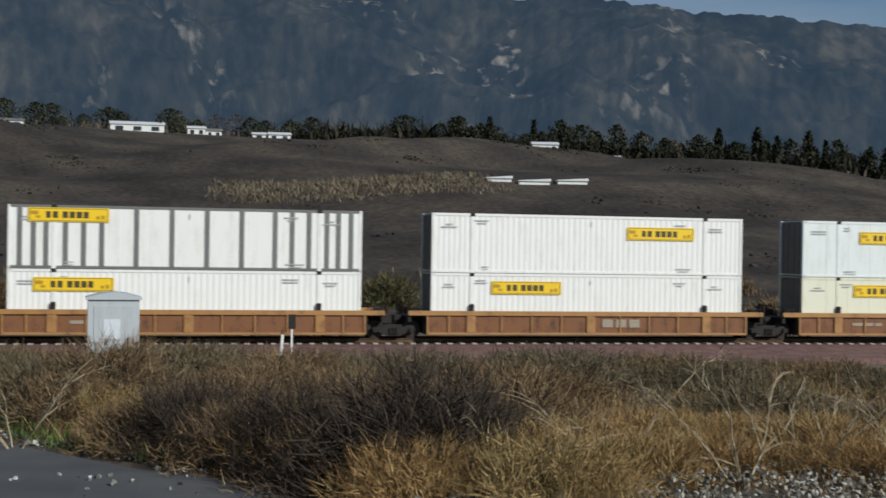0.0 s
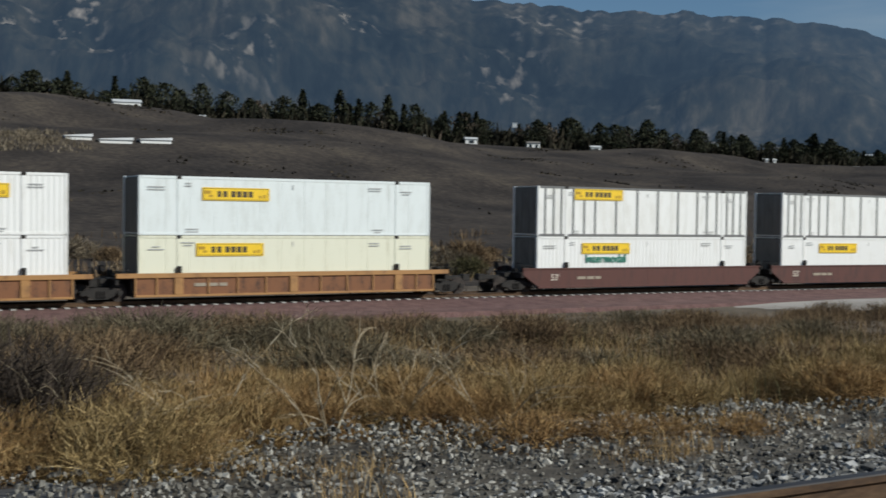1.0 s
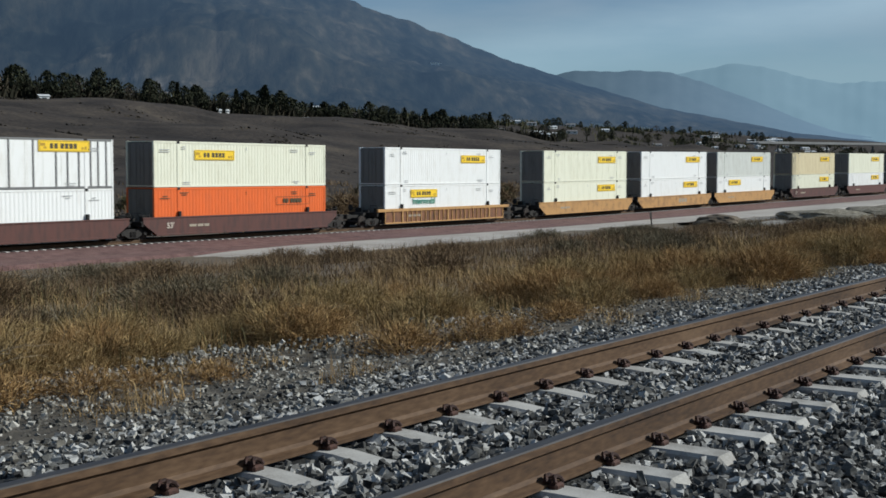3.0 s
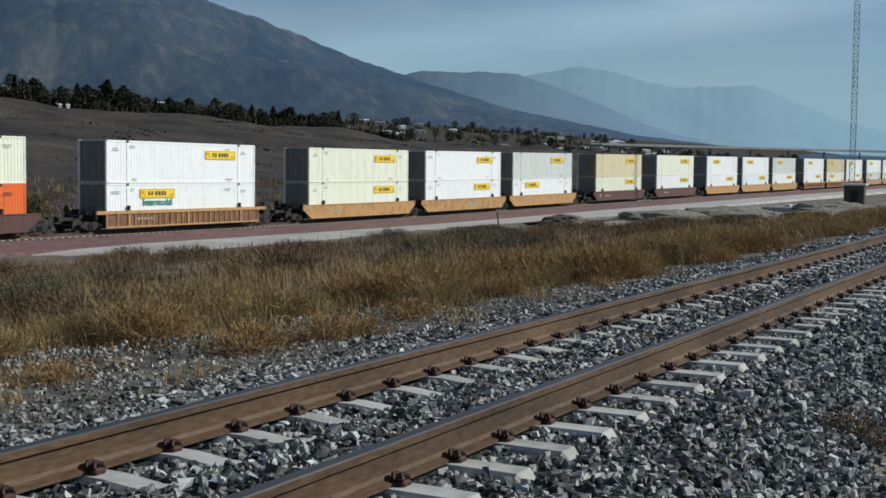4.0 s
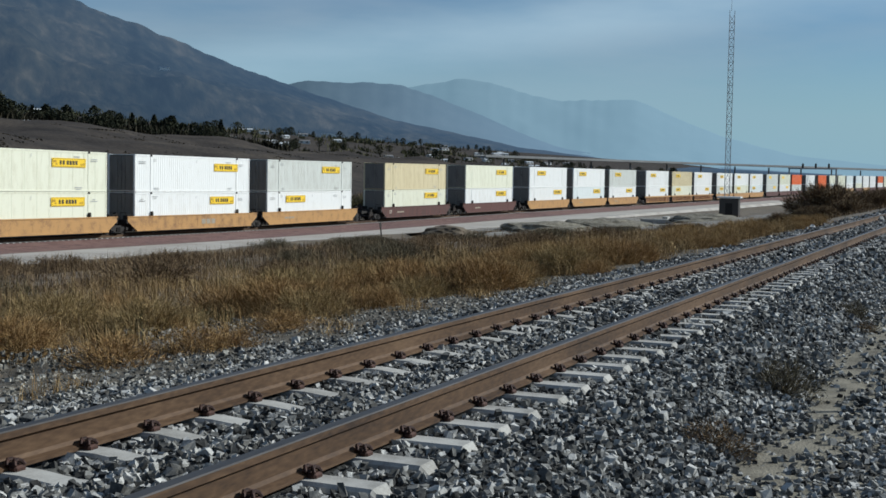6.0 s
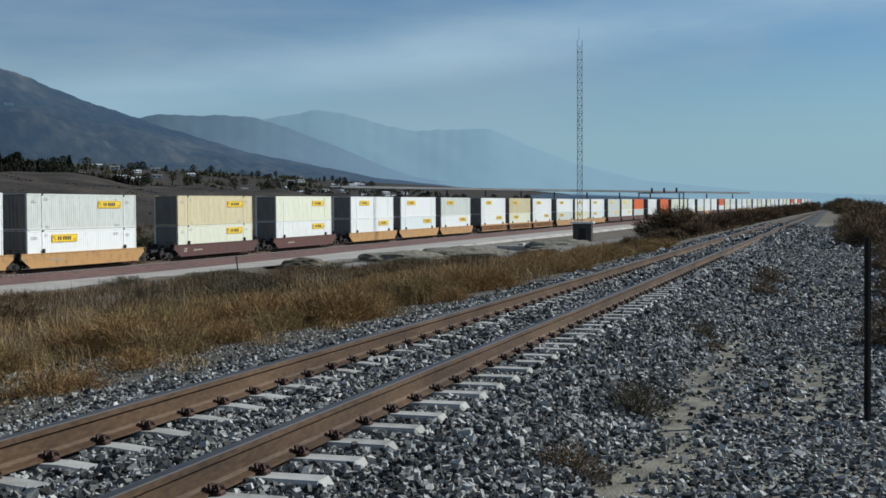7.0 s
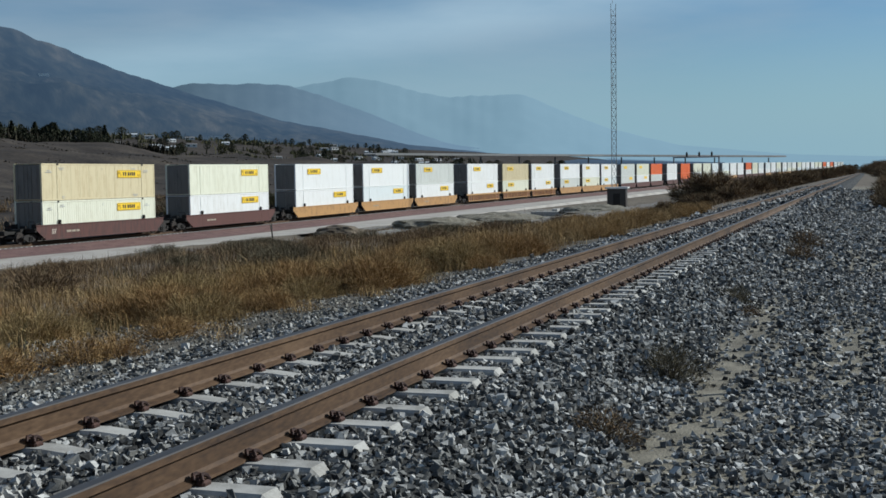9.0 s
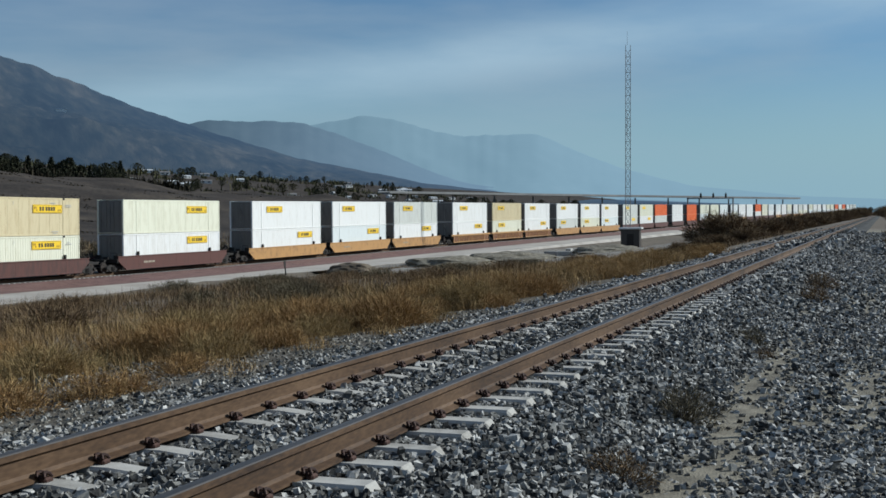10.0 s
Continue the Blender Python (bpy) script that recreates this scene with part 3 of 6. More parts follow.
def sign_emblem():
    bm = bmesh.new()
    for x, w, z, h in ((-1.5, 0.34, 0.08, 0.16), (-1.34, 0.2, -0.1, 0.12), (1.28, 0.16, -0.12, 0.14), (1.5, 0.16, -0.1, 0.18)):
        box(bm, x - w / 2, x + w / 2, -0.003, 0.003, z - h / 2, z + h / 2)
    return mesh_of("sign_emblem", bm, paint("amber_sign_film", (0.45, 0.27, 0.02), (0.3, 0.16, 0.02), 0.3))


MARKS, EMBLEM = sign_marks(), sign_emblem()


def word_mesh(text, size, material):
    """A word as a mesh, upright and facing -y, its middle at the origin."""
    cu = bpy.data.curves.new("word", "FONT")
    cu.body, cu.size, cu.extrude, cu.offset, cu.align_x, cu.align_y = text, size, 0.004, 0.012, "CENTER", "CENTER"
    ob = bpy.data.objects.new("word", cu)
    scene.collection.objects.link(ob)
    me = bpy.data.meshes.new_from_object(ob.evaluated_get(bpy.context.evaluated_depsgraph_get()))
    bpy.data.objects.remove(ob)
    me.transform(Euler((radians(90), 0, 0)).to_matrix().to_4x4())
    me.materials.clear()
    me.materials.append(material)
    return me


WORD = word_mesh("Intermodal", 0.68, INKGREEN)
FIGURE = word_mesh("53'", 0.5, mat("faded_stencil_white", [(0.42, 0.36, 0.3), (0.55, 0.48, 0.4)], 0.8, bump=0))


def small_marks(seed):
    """Small unreadable stencils on a container's side, as bars."""
    r, bm = random.Random(seed), bmesh.new()
    for x, z in ((-7.2, 2.35), (-5.6, 2.55), (4.7, 2.5), (6.6, 2.35), (-5.4, 0.3), (4.9, 0.3)):
        for i in range(2):
            w = r.uniform(0.3, 0.9)
            box(bm, x - w / 2, x + w / 2, -0.002, 0.002, z - i * 0.13 - 0.024, z - i * 0.13 + 0.024)
    box(bm, -0.02, 0.02, -0.002, 0.002, 2.35, 2.6)
    return mesh_of("stencil", bm, INKGREY)


STENCILS = [small_marks(s) for s in (1, 2, 3)]
RIBS_AT = [-7.55, -6.95, -6.4, -5.55, -4.75, -3.95, -2.4, -0.8, 0.8, 2.4, 3.95, 4.75, 5.55, 6.4, 6.95, 7.55]


def hued(ob, material):
    ob.material_slots[0].link = "OBJECT"
    ob.material_slots[0].material = material
    return ob


def container(x_left, z, kind, colour, words, sign=None, sign_z=2.0, word=False, seed=0, detail=2, marked=False):
    L, W = C_LEN / 2, C_W / 2
    top = tagged(new("shipping_container"), words, "container", group="containers on the train")
    put = lambda name, me, x, y, zz, turn=0, m=colour, label="", parent=top: (lambda o: (setattr(o, "matrix_basis", pose(x, y, zz, 0, 0, turn)), o)[1])(tagged(hued(part(name, me, None, parent, label), m), kind="stuff" if name in ("stencil", "sign_mark", "sign_emblem") else ""))
    for turn in (0, 180):
        put("side_wall", WALL["plate" if kind in ("ribbed", "plate") else "fluted"], 0, 0, 0, turn)
    put("roof", ROOF, 0, 0, 0)
    put("floor_pan", BASE, 0, 0, 0)
    # both ends take the paint darkened to hold their shade
    put("end_wall", END, L - 0.05, 0, 0, 0, ENDSHADE)
    put("door_end", DOOR, -L + 0.05, 0, 0, 0, ENDSHADE)
    for sx in (-1, 1):
        for sy in (-1, 1):
            put("corner_post", CORNER, sx * (L - 0.08), sy * (W - 0.08), 0)
            if detail and (sy < 0 or detail > 1):
                p = put("lifting_post", LIFTPOST, sx * POST_X, sy * (W - 0.015), 0)
                if detail > 1:
                    put("casting", CASTING, 0, -sy * 0.03, C_H - 0.15, 0, BLACKSTEEL, "black steel casting", p)
    for sy in (-1, 1):
        put("top_rail", RAILBAR, 0, sy * (W - 0.035), C_H - 0.13, 0, RIBGREY if kind == "ribbed" else colour)
        put("bottom_rail", RAILBAR, 0, sy * (W - 0.035), 0, 0, RIBGREY if kind == "ribbed" else colour)
    if kind == "ribbed":
        for x in RIBS_AT:
            put("rib", WIDERIB if x_left < 0 else RIB, x, -W + 0.005, 0, 0, RIBGREY)
    if sign is not None:
        s = put("sign_panel", SIGN, (sign - 0.5) * C_LEN, -W - 0.028, sign_z, 0, SIGNYELLOW, "yellow sign panel with dark bars")
        if detail:
            put("sign_mark", MARKS, 0, -0.006, 0, 0, SIGNDARK, "", s)
            put("sign_emblem", EMBLEM, 0, -0.0055, 0, 0, EMBLEM.materials[0], "", s)
        if word:
            put("lettering", WORD, (sign - 0.5) * C_LEN, -W - 0.034, sign_z - 0.62, 0, INKGREEN, "green lettering")
    if detail > 1:
        put("stencil", STENCILS[seed % 3], 0, -W - 0.028, 0, 0, INKGREY if colour is not ORANGE else SIGNDARK)
    if marked:
        put("emblem", MARKS, 4.6, -W - 0.028, 1.9, 0, SIGNDARK, "dark emblem bars")
    moving.append((top, x_left + L, z))
    return top


# -- well cars: the sides, by their kind --
def side_plate():
    bm = bmesh.new()
    prism(bm, [(-9.1, 1.38), (-9.1, 1.02), (-8.5, 0.62), (-8.05, 0.34), (8.05, 0.34), (8.5, 0.62), (9.1, 1.02), (9.1, 1.38)], -0.03, 0.03)
    box(bm, -9.15, 9.15, -0.07, 0.05, 1.32, 1.41, 0.01)
    box(bm, -8.1, 8.1, -0.09, 0.05, 0.24, 0.36, 0.01)
    for x in (-6.1, 0.0, 6.1):
        box(bm, x - 0.012, x + 0.012, -0.036, 0.0, 0.36, 1.32)
    return mesh_of("side_sill", bm, YELLOWCAR)


def side_frame(step, wide):
    """Chords and posts of a ribbed side, before its panels."""
    bm = bmesh.new()
    box(bm, -9.2, 9.2, -0.10, 0.06, 1.17, 1.40, 0.012)
    box(bm, -8.3, 8.3, -0.08, 0.05, 0.24, 0.35, 0.012)
    for x in (-6.1, 0.0, 6.1):
        box(bm, x - wide, x + wide, -0.09, 0.02, 0.36, 1.17, 0.012)
    n = round(12.2 / step)
    for i in range(1, n):
        x = -6.1 + 12.2 * i / n
        if abs(x) > 0.4:
            box(bm, x - 0.035, x + 0.035, -0.075, 0.02, 0.36, 1.17)
    for x in (-8.25, -7.2, 7.2, 8.25):
        box(bm, x - 0.04, x + 0.04, -0.075, 0.02, 0.36, 1.17)
    return mesh_of("side_frame", bm, YELLOWCAR)


SIDES = {"plate": side_plate(), "ribbed": side_frame(1.525, 0.22), "close": side_frame(0.61, 0.1)}
PANEL = mesh_of("side_panel", boxed((-8.3, 8.3, -0.015, 0.015, 0.30, 1.2)), RUSTPANEL)
FLOOR = mesh_of("well_floor", boxed((-8.3, 8.3, -1.3, 1.3, 0.24, 0.30), (-8.4, -8.25, -1.35, 1.35, 0.3, 1.1), (8.25, 8.4, -1.35, 1.35, 0.3, 1.1)), BLACKSTEEL)


def platform_mesh():
    """The deck over a truck at a car's end: girder, walkway, grab irons, brake gear."""
    bm = bmesh.new()
    box(bm, 8.3, 9.72, -0.45, 0.45, 0.72, 1.12, 0.02)
    box(bm, 8.35, 9.3, -1.42, 1.42, 1.10, 1.16, 0.01)
    box(bm, 9.05, 9.2, -1.42, 1.42, 0.85, 1.12, 0.01)
    for y in (-1.3, -0.75, 0.75, 1.3):
        tube(bm, 0.02, 0.02, 0.55, Matrix.Translation((9.15, y, 1.15)), 6)
    for y in (-1.02, 1.02):
        box(bm, 9.13, 9.17, y - 0.3, y + 0.3, 1.66, 1.70)
    box(bm, 8.75, 9.0, -0.95, -0.5, 1.16, 1.5, 0.03)
    tube(bm, 0.11, 0.11, 0.5, Matrix.Translation((8.8, -0.2, 1.25)) @ Euler((radians(-90), 0, 0)).to_matrix().to_4x4(), 10)
    tube(bm, 0.24, 0.24, 0.04, Matrix.Translation((9.3, -1.1, 1.5)) @ Euler((0, radians(90), 0)).to_matrix().to_4x4(), 14)
    return mesh_of("end_platform", bm, BLACKSTEEL)


def truck_mesh():
    """A side frame of a three-piece truck with its springs and bearing ends."""
    bm = bmesh.new()
    prism(bm, [(-1.05, 0.38), (-1.05, 0.56), (-0.75, 0.62), (-0.45, 0.72), (0.45, 0.72), (0.75, 0.62), (1.05, 0.56), (1.05, 0.38), (0.78, 0.40), (0.5, 0.24), (0.32, 0.16), (-0.32, 0.16), (-0.5, 0.24), (-0.78, 0.40)], -0.07, 0.07)
    for x in (-0.16, 0.0, 0.16):
        tube(bm, 0.065, 0.065, 0.3, Matrix.Translation((x, -0.1, 0.26)), 8)
    for x in (-0.89, 0.89):
        tube(bm, 0.13, 0.13, 0.14, Matrix.Translation((x, -0.05, 0.46)) @ Euler((radians(90), 0, 0)).to_matrix().to_4x4(), 12)
    return mesh_of("side_frame", bm, BLACKSTEEL)


def wheelset_mesh():
    bm = bmesh.new()
    across = Euler((radians(-90), 0, 0)).to_matrix().to_4x4()
    tube(bm, 0.085, 0.085, 1.9, Matrix.Translation((0, -0.95, 0)) @ across, 10)
    for s in (-1, 1):
        tube(bm, 0.45, 0.455, 0.12, Matrix.Translation((0, s * 0.755 - 0.06, 0)) @ across, 22)
        tube(bm, 0.485, 0.485, 0.03, Matrix.Translation((0, s * 0.70 - 0.015, 0)) @ across, 22)
        for k in range(4):
            a = k * math.pi / 2
            box(bm, 0.27 * math.cos(a) - 0.05, 0.27 * math.cos(a) + 0.05, s * 0.82 - 0.02, s * 0.82 + 0.02, 0.27 * math.sin(a) - 0.05, 0.27 * math.sin(a) + 0.05)
    return mesh_of("wheelset", bm, WHEELSTEEL)


PLATFORM, TRUCKSIDE, WHEELSET = platform_mesh(), truck_mesh(), wheelset_mesh()
BOLSTER = mesh_of("truck", boxed((-0.22, 0.22, -1.0, 1.0, 0.45, 0.72), (-0.3, 0.3, -0.3, 0.3, 0.7, 0.8), bevel=0.02), BLACKSTEEL)
LIFTGUIDE = mesh_of("box_guide", boxed((-0.11, 0.11, -0.09, 0.09, 0, 0.34), bevel=0.03), BLACKSTEEL)
DRAWBAR = mesh_of("coupler", boxed((8.9, 11.3, -0.13, 0.13, 0.75, 0.98), (10.9, 11.35, -0.24, 0.24, 0.70, 1.05), bevel=0.03), BLACKSTEEL)
GRABS = mesh_of("handrail", boxed((-0.015, 0.015, -0.02, 0.02, 0, 0.42), (0.55, 0.58, -0.02, 0.02, 0, 0.5), (0, 0.57, -0.02, 0.02, 0.39, 0.42), (0.15, 0.45, 0.1, 0.5, 0.0, 0.32)), BLACKSTEEL)
CARMARK = mesh_of("car_stencil", boxed((-1.0, -0.45, -0.003, 0.003, -0.2, 0.2), (-0.3, 0.25, -0.003, 0.003, -0.2, 0.2), (0.4, 0.95, -0.003, 0.003, -0.2, 0.2)), STENCIL)
SMALLMARK = mesh_of("car_stencil", boxed((-0.9, -0.3, -0.003, 0.003, -0.08, 0.08), (-0.2, 0.3, -0.003, 0.003, -0.08, 0.08), (0.4, 0.8, -0.003, 0.003, -0.08, 0.08)), STENCIL)
WHEELS = []                      # (wheelset, its pose on its truck)


def truck_at(car, x, near):
    t = part("truck", BOLSTER, None, car)
    t.matrix_basis = pose(x, 0, 0)
    for s in (-1, 1):
        f = part("side_frame", TRUCKSIDE, None, t)
        f.matrix_basis = pose(0, s * 1.02, 0, 0, 0, 0 if s < 0 else 180)
    for dx in (-0.89, 0.89):
        w = part("wheelset", WHEELSET, None, t)
        w.matrix_basis = pose(dx, 0, 0.46)
        if near:
            WHEELS.append((w, dx))


def well_car(x_left, kind, paint_, words, first, last, gap_right, detail=2, mark=None):
    """A well car under the box whose end is at x_left; first and last: the ends of its set."""
    car = tagged(new("well_car"), words, "well car", group="well cars of the train")
    for s in (-1, 1):
        m = pose(0, s * 1.42, 0, 0, 0, 0 if s < 0 else 180)
        side = hued(part("side_frame" if kind != "plate" else "side_sill", SIDES[kind], None, car), paint_)
        side.matrix_basis = m
        if kind != "plate":
            p = part("side_panel", PANEL, None, side, "rusty brown side panel")
            p.matrix_basis = pose(0, 0.01, 0)
        if s < 0 and mark:
            k = part("car_stencil", CARMARK if mark == 2 else SMALLMARK, None, side, "pale stencil bars")
            k.matrix_basis = pose(1.6 if mark == 2 else -4.4, -0.04, 0.82)
    if paint_ is MAROON and detail > 1:
        k = part("car_figure", FIGURE, None, car, "pale stencilled figure")
        k.matrix_basis = pose(-6.9, -1.46, 0.85)
    part("well_floor", FLOOR, None, car)
    for turn in (0, 180):
        e = part("end_platform", PLATFORM, None, car)
        e.matrix_basis = pose(0, 0, 0, 0, 0, turn)
    if detail:
        for x in (-POST_X, POST_X):
            for s in (-1, 1):
                g = part("box_guide", LIFTGUIDE, None, car)
                g.matrix_basis = pose(x, s * 1.38, 1.4)
        for x in (8.55, -9.1):
            g = part("handrail", GRABS, None, car)
            g.matrix_basis = pose(x, -1.38, 1.15)
    near = -10 < x_left < 100
    truck_at(car, 9.7 if not last else 9.35, near)
    if first:
        truck_at(car, -9.35, near)
        c = part("coupler", DRAWBAR, None, car)
        c.matrix_basis = pose(0, 0, 0, 0, 0, 180)
    if last:
        part("coupler", DRAWBAR, None, car)
    moving.append((car, x_left + C_LEN / 2, 0.0))
    return car


NAMES = {WHITE: "white", COOL: "cool white", GREY: "grey-white", CREAM: "cream", TAN: "aged tan", ORANGE: "orange"}
KINDS = {"fluted": "corrugated", "plate": "smooth-sided", "ribbed": "dark-ribbed"}
CARS = {"A": ("ribbed", RUSTYELLOW, "yellow and rust-brown ribbed-side well car"), "B": ("plate", MAROON, "maroon smooth-sided well car"),
        "C": ("plate", YELLOWCAR, "weathered yellow smooth-sided well car"), "D": ("close", YELLOWCAR, "weathered yellow close-ribbed well car")}
# left end of the boxes at 0 s, car, first, last, upper (kind, colour, sign), lower (kind, colour, sign), word on the lower, marks
UNITS = [
    (-27.3, "A", 1, 0, ("fluted", WHITE, 0.7), ("fluted", WHITE, 0.3), 0, 0),
    (-7.75, "A", 0, 0, ("ribbed", WHITE, 0.165), ("fluted", WHITE, 0.18), 0, 1),
    (11.8, "A", 0, 0, ("fluted", WHITE, 0.726), ("fluted", WHITE, 0.296), 0, 2),
    (31.3, "A", 0, 1, ("plate", COOL, 0.308), ("plate", CREAM, 0.29), 0, 1),
    (54.6, "B", 1, 0, ("ribbed", WHITE, 0.27), ("fluted", WHITE, 0.307), 1, 1),
    (73.9, "B", 0, 0, ("ribbed", WHITE, 0.78), ("fluted", WHITE, 0.32), 0, 1),
    (93.2, "B", 0, 1, ("fluted", CREAM, 0.32), ("fluted", ORANGE, None), 0, 1),
    (116.3, "D", 1, 1, ("fluted", WHITE, 0.74), ("fluted", WHITE, 0.31), 1, 1),
    (139.8, "C", 1, 0, ("plate", CREAM, 0.74), ("plate", CREAM, 0.735), 0, 1),
    (159.3, "C", 0, 0, ("fluted", WHITE, 0.77), ("fluted", WHITE, 0.735), 0, 2),
    (178.5, "C", 0, 1, ("fluted", GREY, 0.73), ("fluted", WHITE, 0.31), 0, 1),
    (202.3, "B", 1, 1, ("plate", TAN, 0.75), ("fluted", CREAM, 0.74), 0, 1),
    (224.6, "B", 1, 1, ("plate", CREAM, 0.74), ("fluted", WHITE, 0.74), 0, 1),
    (247.4, "C", 1, 0, ("fluted", WHITE, 0.30), ("fluted", WHITE, 0.745), 0, 0),
    (266.8, "C", 0, 0, ("fluted", WHITE, 0.28), ("fluted", COOL, 0.74), 0, 1),
    (285.8, "C", 0, 1, ("fluted", GREY, 0.3), ("fluted", WHITE, 0.73), 0, 1),
    (308.7, "D", 1, 1, ("fluted", WHITE, 0.3), ("fluted", WHITE, 0.73), 0, 0),
    (327.8, "D", 1, 1, ("fluted", TAN, 0.28), ("fluted", CREAM, 0.3), 0, 0),
    (346.2, "D", 1, 1, ("fluted", WHITE, 0.3), ("fluted", WHITE, 0.72), 0, 0),
    (367.5, "C", 1, 0, ("fluted", WHITE, 0.3), ("fluted", GREY, 0.3), 0, 0),
    (386.3, "C", 0, 0, ("fluted", WHITE, 0.3), ("fluted", CREAM, 0.3), 0, 0),
    (404.5, "C", 0, 1, ("fluted", WHITE, 0.3), ("fluted", COOL, 0.3), 0, 0),
    (426.0, "B", 1, 0, ("fluted", GREY, 0.3), ("fluted", GREY, 0.7), 0, 0),
    (445.0, "B", 0, 0, ("fluted", CREAM, 0.3), ("fluted", WHITE, 0.7), 0, 0),
    (464.0, "B", 0, 1, ("fluted", ORANGE, None), ("fluted", GREY, None), 0, 0),
    (488.0, "B", 1, 1, ("fluted", WHITE, None), ("fluted", WHITE, None), 0, 0),
    (511.0, "B", 1, 1, ("fluted", ORANGE, None), ("fluted", ORANGE, None), 0, 0),
]
tail = random.Random(11)
xx = 534.0
while xx < 1040:
    for k in range(3):
        a = tail.choice([WHITE, WHITE, GREY, CREAM, COOL, ORANGE])
        b = tail.choice([WHITE, WHITE, GREY, CREAM, COOL])
        UNITS.append((xx, "C" if tail.random() < 0.5 else "B", k == 0, k == 2, ("fluted", a, None), ("fluted", b, None), 0, 0))
        xx += 19.4 if k < 2 else 23.4
for i, (x, car, first, last, up, low, word, mark) in enumerate(UNITS):
    d = 2 if x < 215 else 1 if x < 420 else 0
    kind, colour, words = CARS[car]
    well_car(x, kind, colour, words + " carrying two stacked containers", first, last, 0, d, mark)
    text = lambda c: f"{NAMES[c[1]]} {KINDS[c[0]]} shipping container" + (" with a yellow sign" if c[2] is not None else " with plain sides")
    container(x, 0.34, low[0], low[1], text(low) + " in a well", low[2], 2.2, bool(word), i, d, low[1] is ORANGE and x < 200)
    container(x, 3.255, up[0], up[1], text(up) + " stacked on top", up[2], 2.05 if up[0] != "ribbed" else 2.45, False, i + 1, d)
# ---- loose stone of the ballast ----
def scatter_mesh(name, verts, faces_tri, material):
    """A mesh from arrays of corners and triangles."""
    me = bpy.data.meshes.new(name)
    me.vertices.add(len(verts))
    me.vertices.foreach_set("co", np.asarray(verts, np.float32).ravel())
    nf = len(faces_tri)
    me.loops.add(nf * 3)
    me.loops.foreach_set("vertex_index", np.asarray(faces_tri, np.int32).ravel())
    me.polygons.add(nf)
    me.polygons.foreach_set("loop_start", np.arange(nf, dtype=np.int32) * 3)
    me.update(calc_edges=True)
    me.validate()
    me.shade_flat()
    me.materials.append(material)
    return me


CUBE_V = np.array([(sx, sy, sz) for sx in (-1, 1) for sy in (-1, 1) for sz in (-1, 1)], float) * 0.72
CUBE_F = np.array([(0, 1, 3), (0, 3, 2), (4, 7, 5), (4, 6, 7), (0, 5, 1), (0, 4, 5), (2, 3, 7), (2, 7, 6), (0, 2, 6), (0, 6, 4), (1, 5, 7), (1, 7, 3)])


def stones(r, x, y, z, size):
    """Broken angular stones of the given sizes at the given places."""
    n = len(x)
    v = CUBE_V[None] + r.uniform(-0.42, 0.42, (n, 8, 3))
    v = v * r.uniform(0.6, 1.35, (n, 1, 3)) * size[:, None, None]
    a, b = r.uniform(0, 6.28, n), r.uniform(-1.2, 1.2, n)
    ca, sa_, cb, sb = np.cos(a)[:, None], np.sin(a)[:, None], np.cos(b)[:, None], np.sin(b)[:, None]
    vx, vy, vz = v[..., 0], v[..., 1], v[..., 2]
    vy, vz = vy * cb - vz * sb, vy * sb + vz * cb
    vx, vy = vx * ca - vy * sa_, vx * sa_ + vy * ca
    out = np.stack([vx + x[:, None], vy + y[:, None], vz + z[:, None]], -1)
    return out.reshape(-1, 3), (CUBE_F[None] + 8 * np.arange(n)[:, None, None]).reshape(-1, 3)


BED_O, BED_Z = zip(*NB)
BED_MID = NEAR_Y + GAUGE / 2


def bed_z(x, y):
    return np.maximum(np.interp(y - BED_MID, BED_O, BED_Z), ground_z(x, y))


def ballast_stones(name, label, seed, x0, x1, y0, y1, per_m2, lo, hi, keep=None, material=STONE):
    r = np.random.default_rng(seed)
    n = int((x1 - x0) * (y1 - y0) * per_m2)
    x, y = r.uniform(x0, x1, n), r.uniform(y0, y1, n)
    d = (x - TIE_X0 + TIE_STEP / 2) % TIE_STEP - TIE_STEP / 2
    on_tie = (np.abs(d) < 0.128) & (np.abs(y - BED_MID) < 1.33) & ~((y - BED_MID > -0.68) & (y - BED_MID < 0.12 + 0.1 * np.sin(x * 9)))
    on_rail = (np.abs(np.abs(y - BED_MID) - GAUGE / 2) < 0.10)
    ok = ~on_tie & ~on_rail
    if keep is not None:
        ok &= r.uniform(0, 1, n) < keep(x, y)
    x, y = x[ok], y[ok]
    size = r.uniform(lo, hi, len(x)) * 0.58
    size = np.where(r.uniform(0, 1, len(x)) < 0.06, size * 1.35, size)
    v, f = stones(r, x, y, bed_z(x, y) + size * r.uniform(-0.2, 1.25, len(x)), size)
    return tagged(new(name, scatter_mesh(name, v, f, material)), label, "ballast stones", kind="stuff")


EDGE_X = [-6, 1.5, 3, 5, 7.5, 9, 10.5, 12, 14.5, 16, 18, 22, 30, 60]
EDGE_Y = [10.2, 10.2, 10.5, 11.5, 11.6, 11.2, 10.4, 10.1, 10.1, 9.8, 9.2, 8.8, 8.1, 7.8]


def verge_edge(x):
    """Where the brush begins, across from the near rails."""
    return np.interp(x, EDGE_X, EDGE_Y) + 0.3 * np.sin(x * 1.3) + 0.22 * np.sin(x * 3.1 + 1)


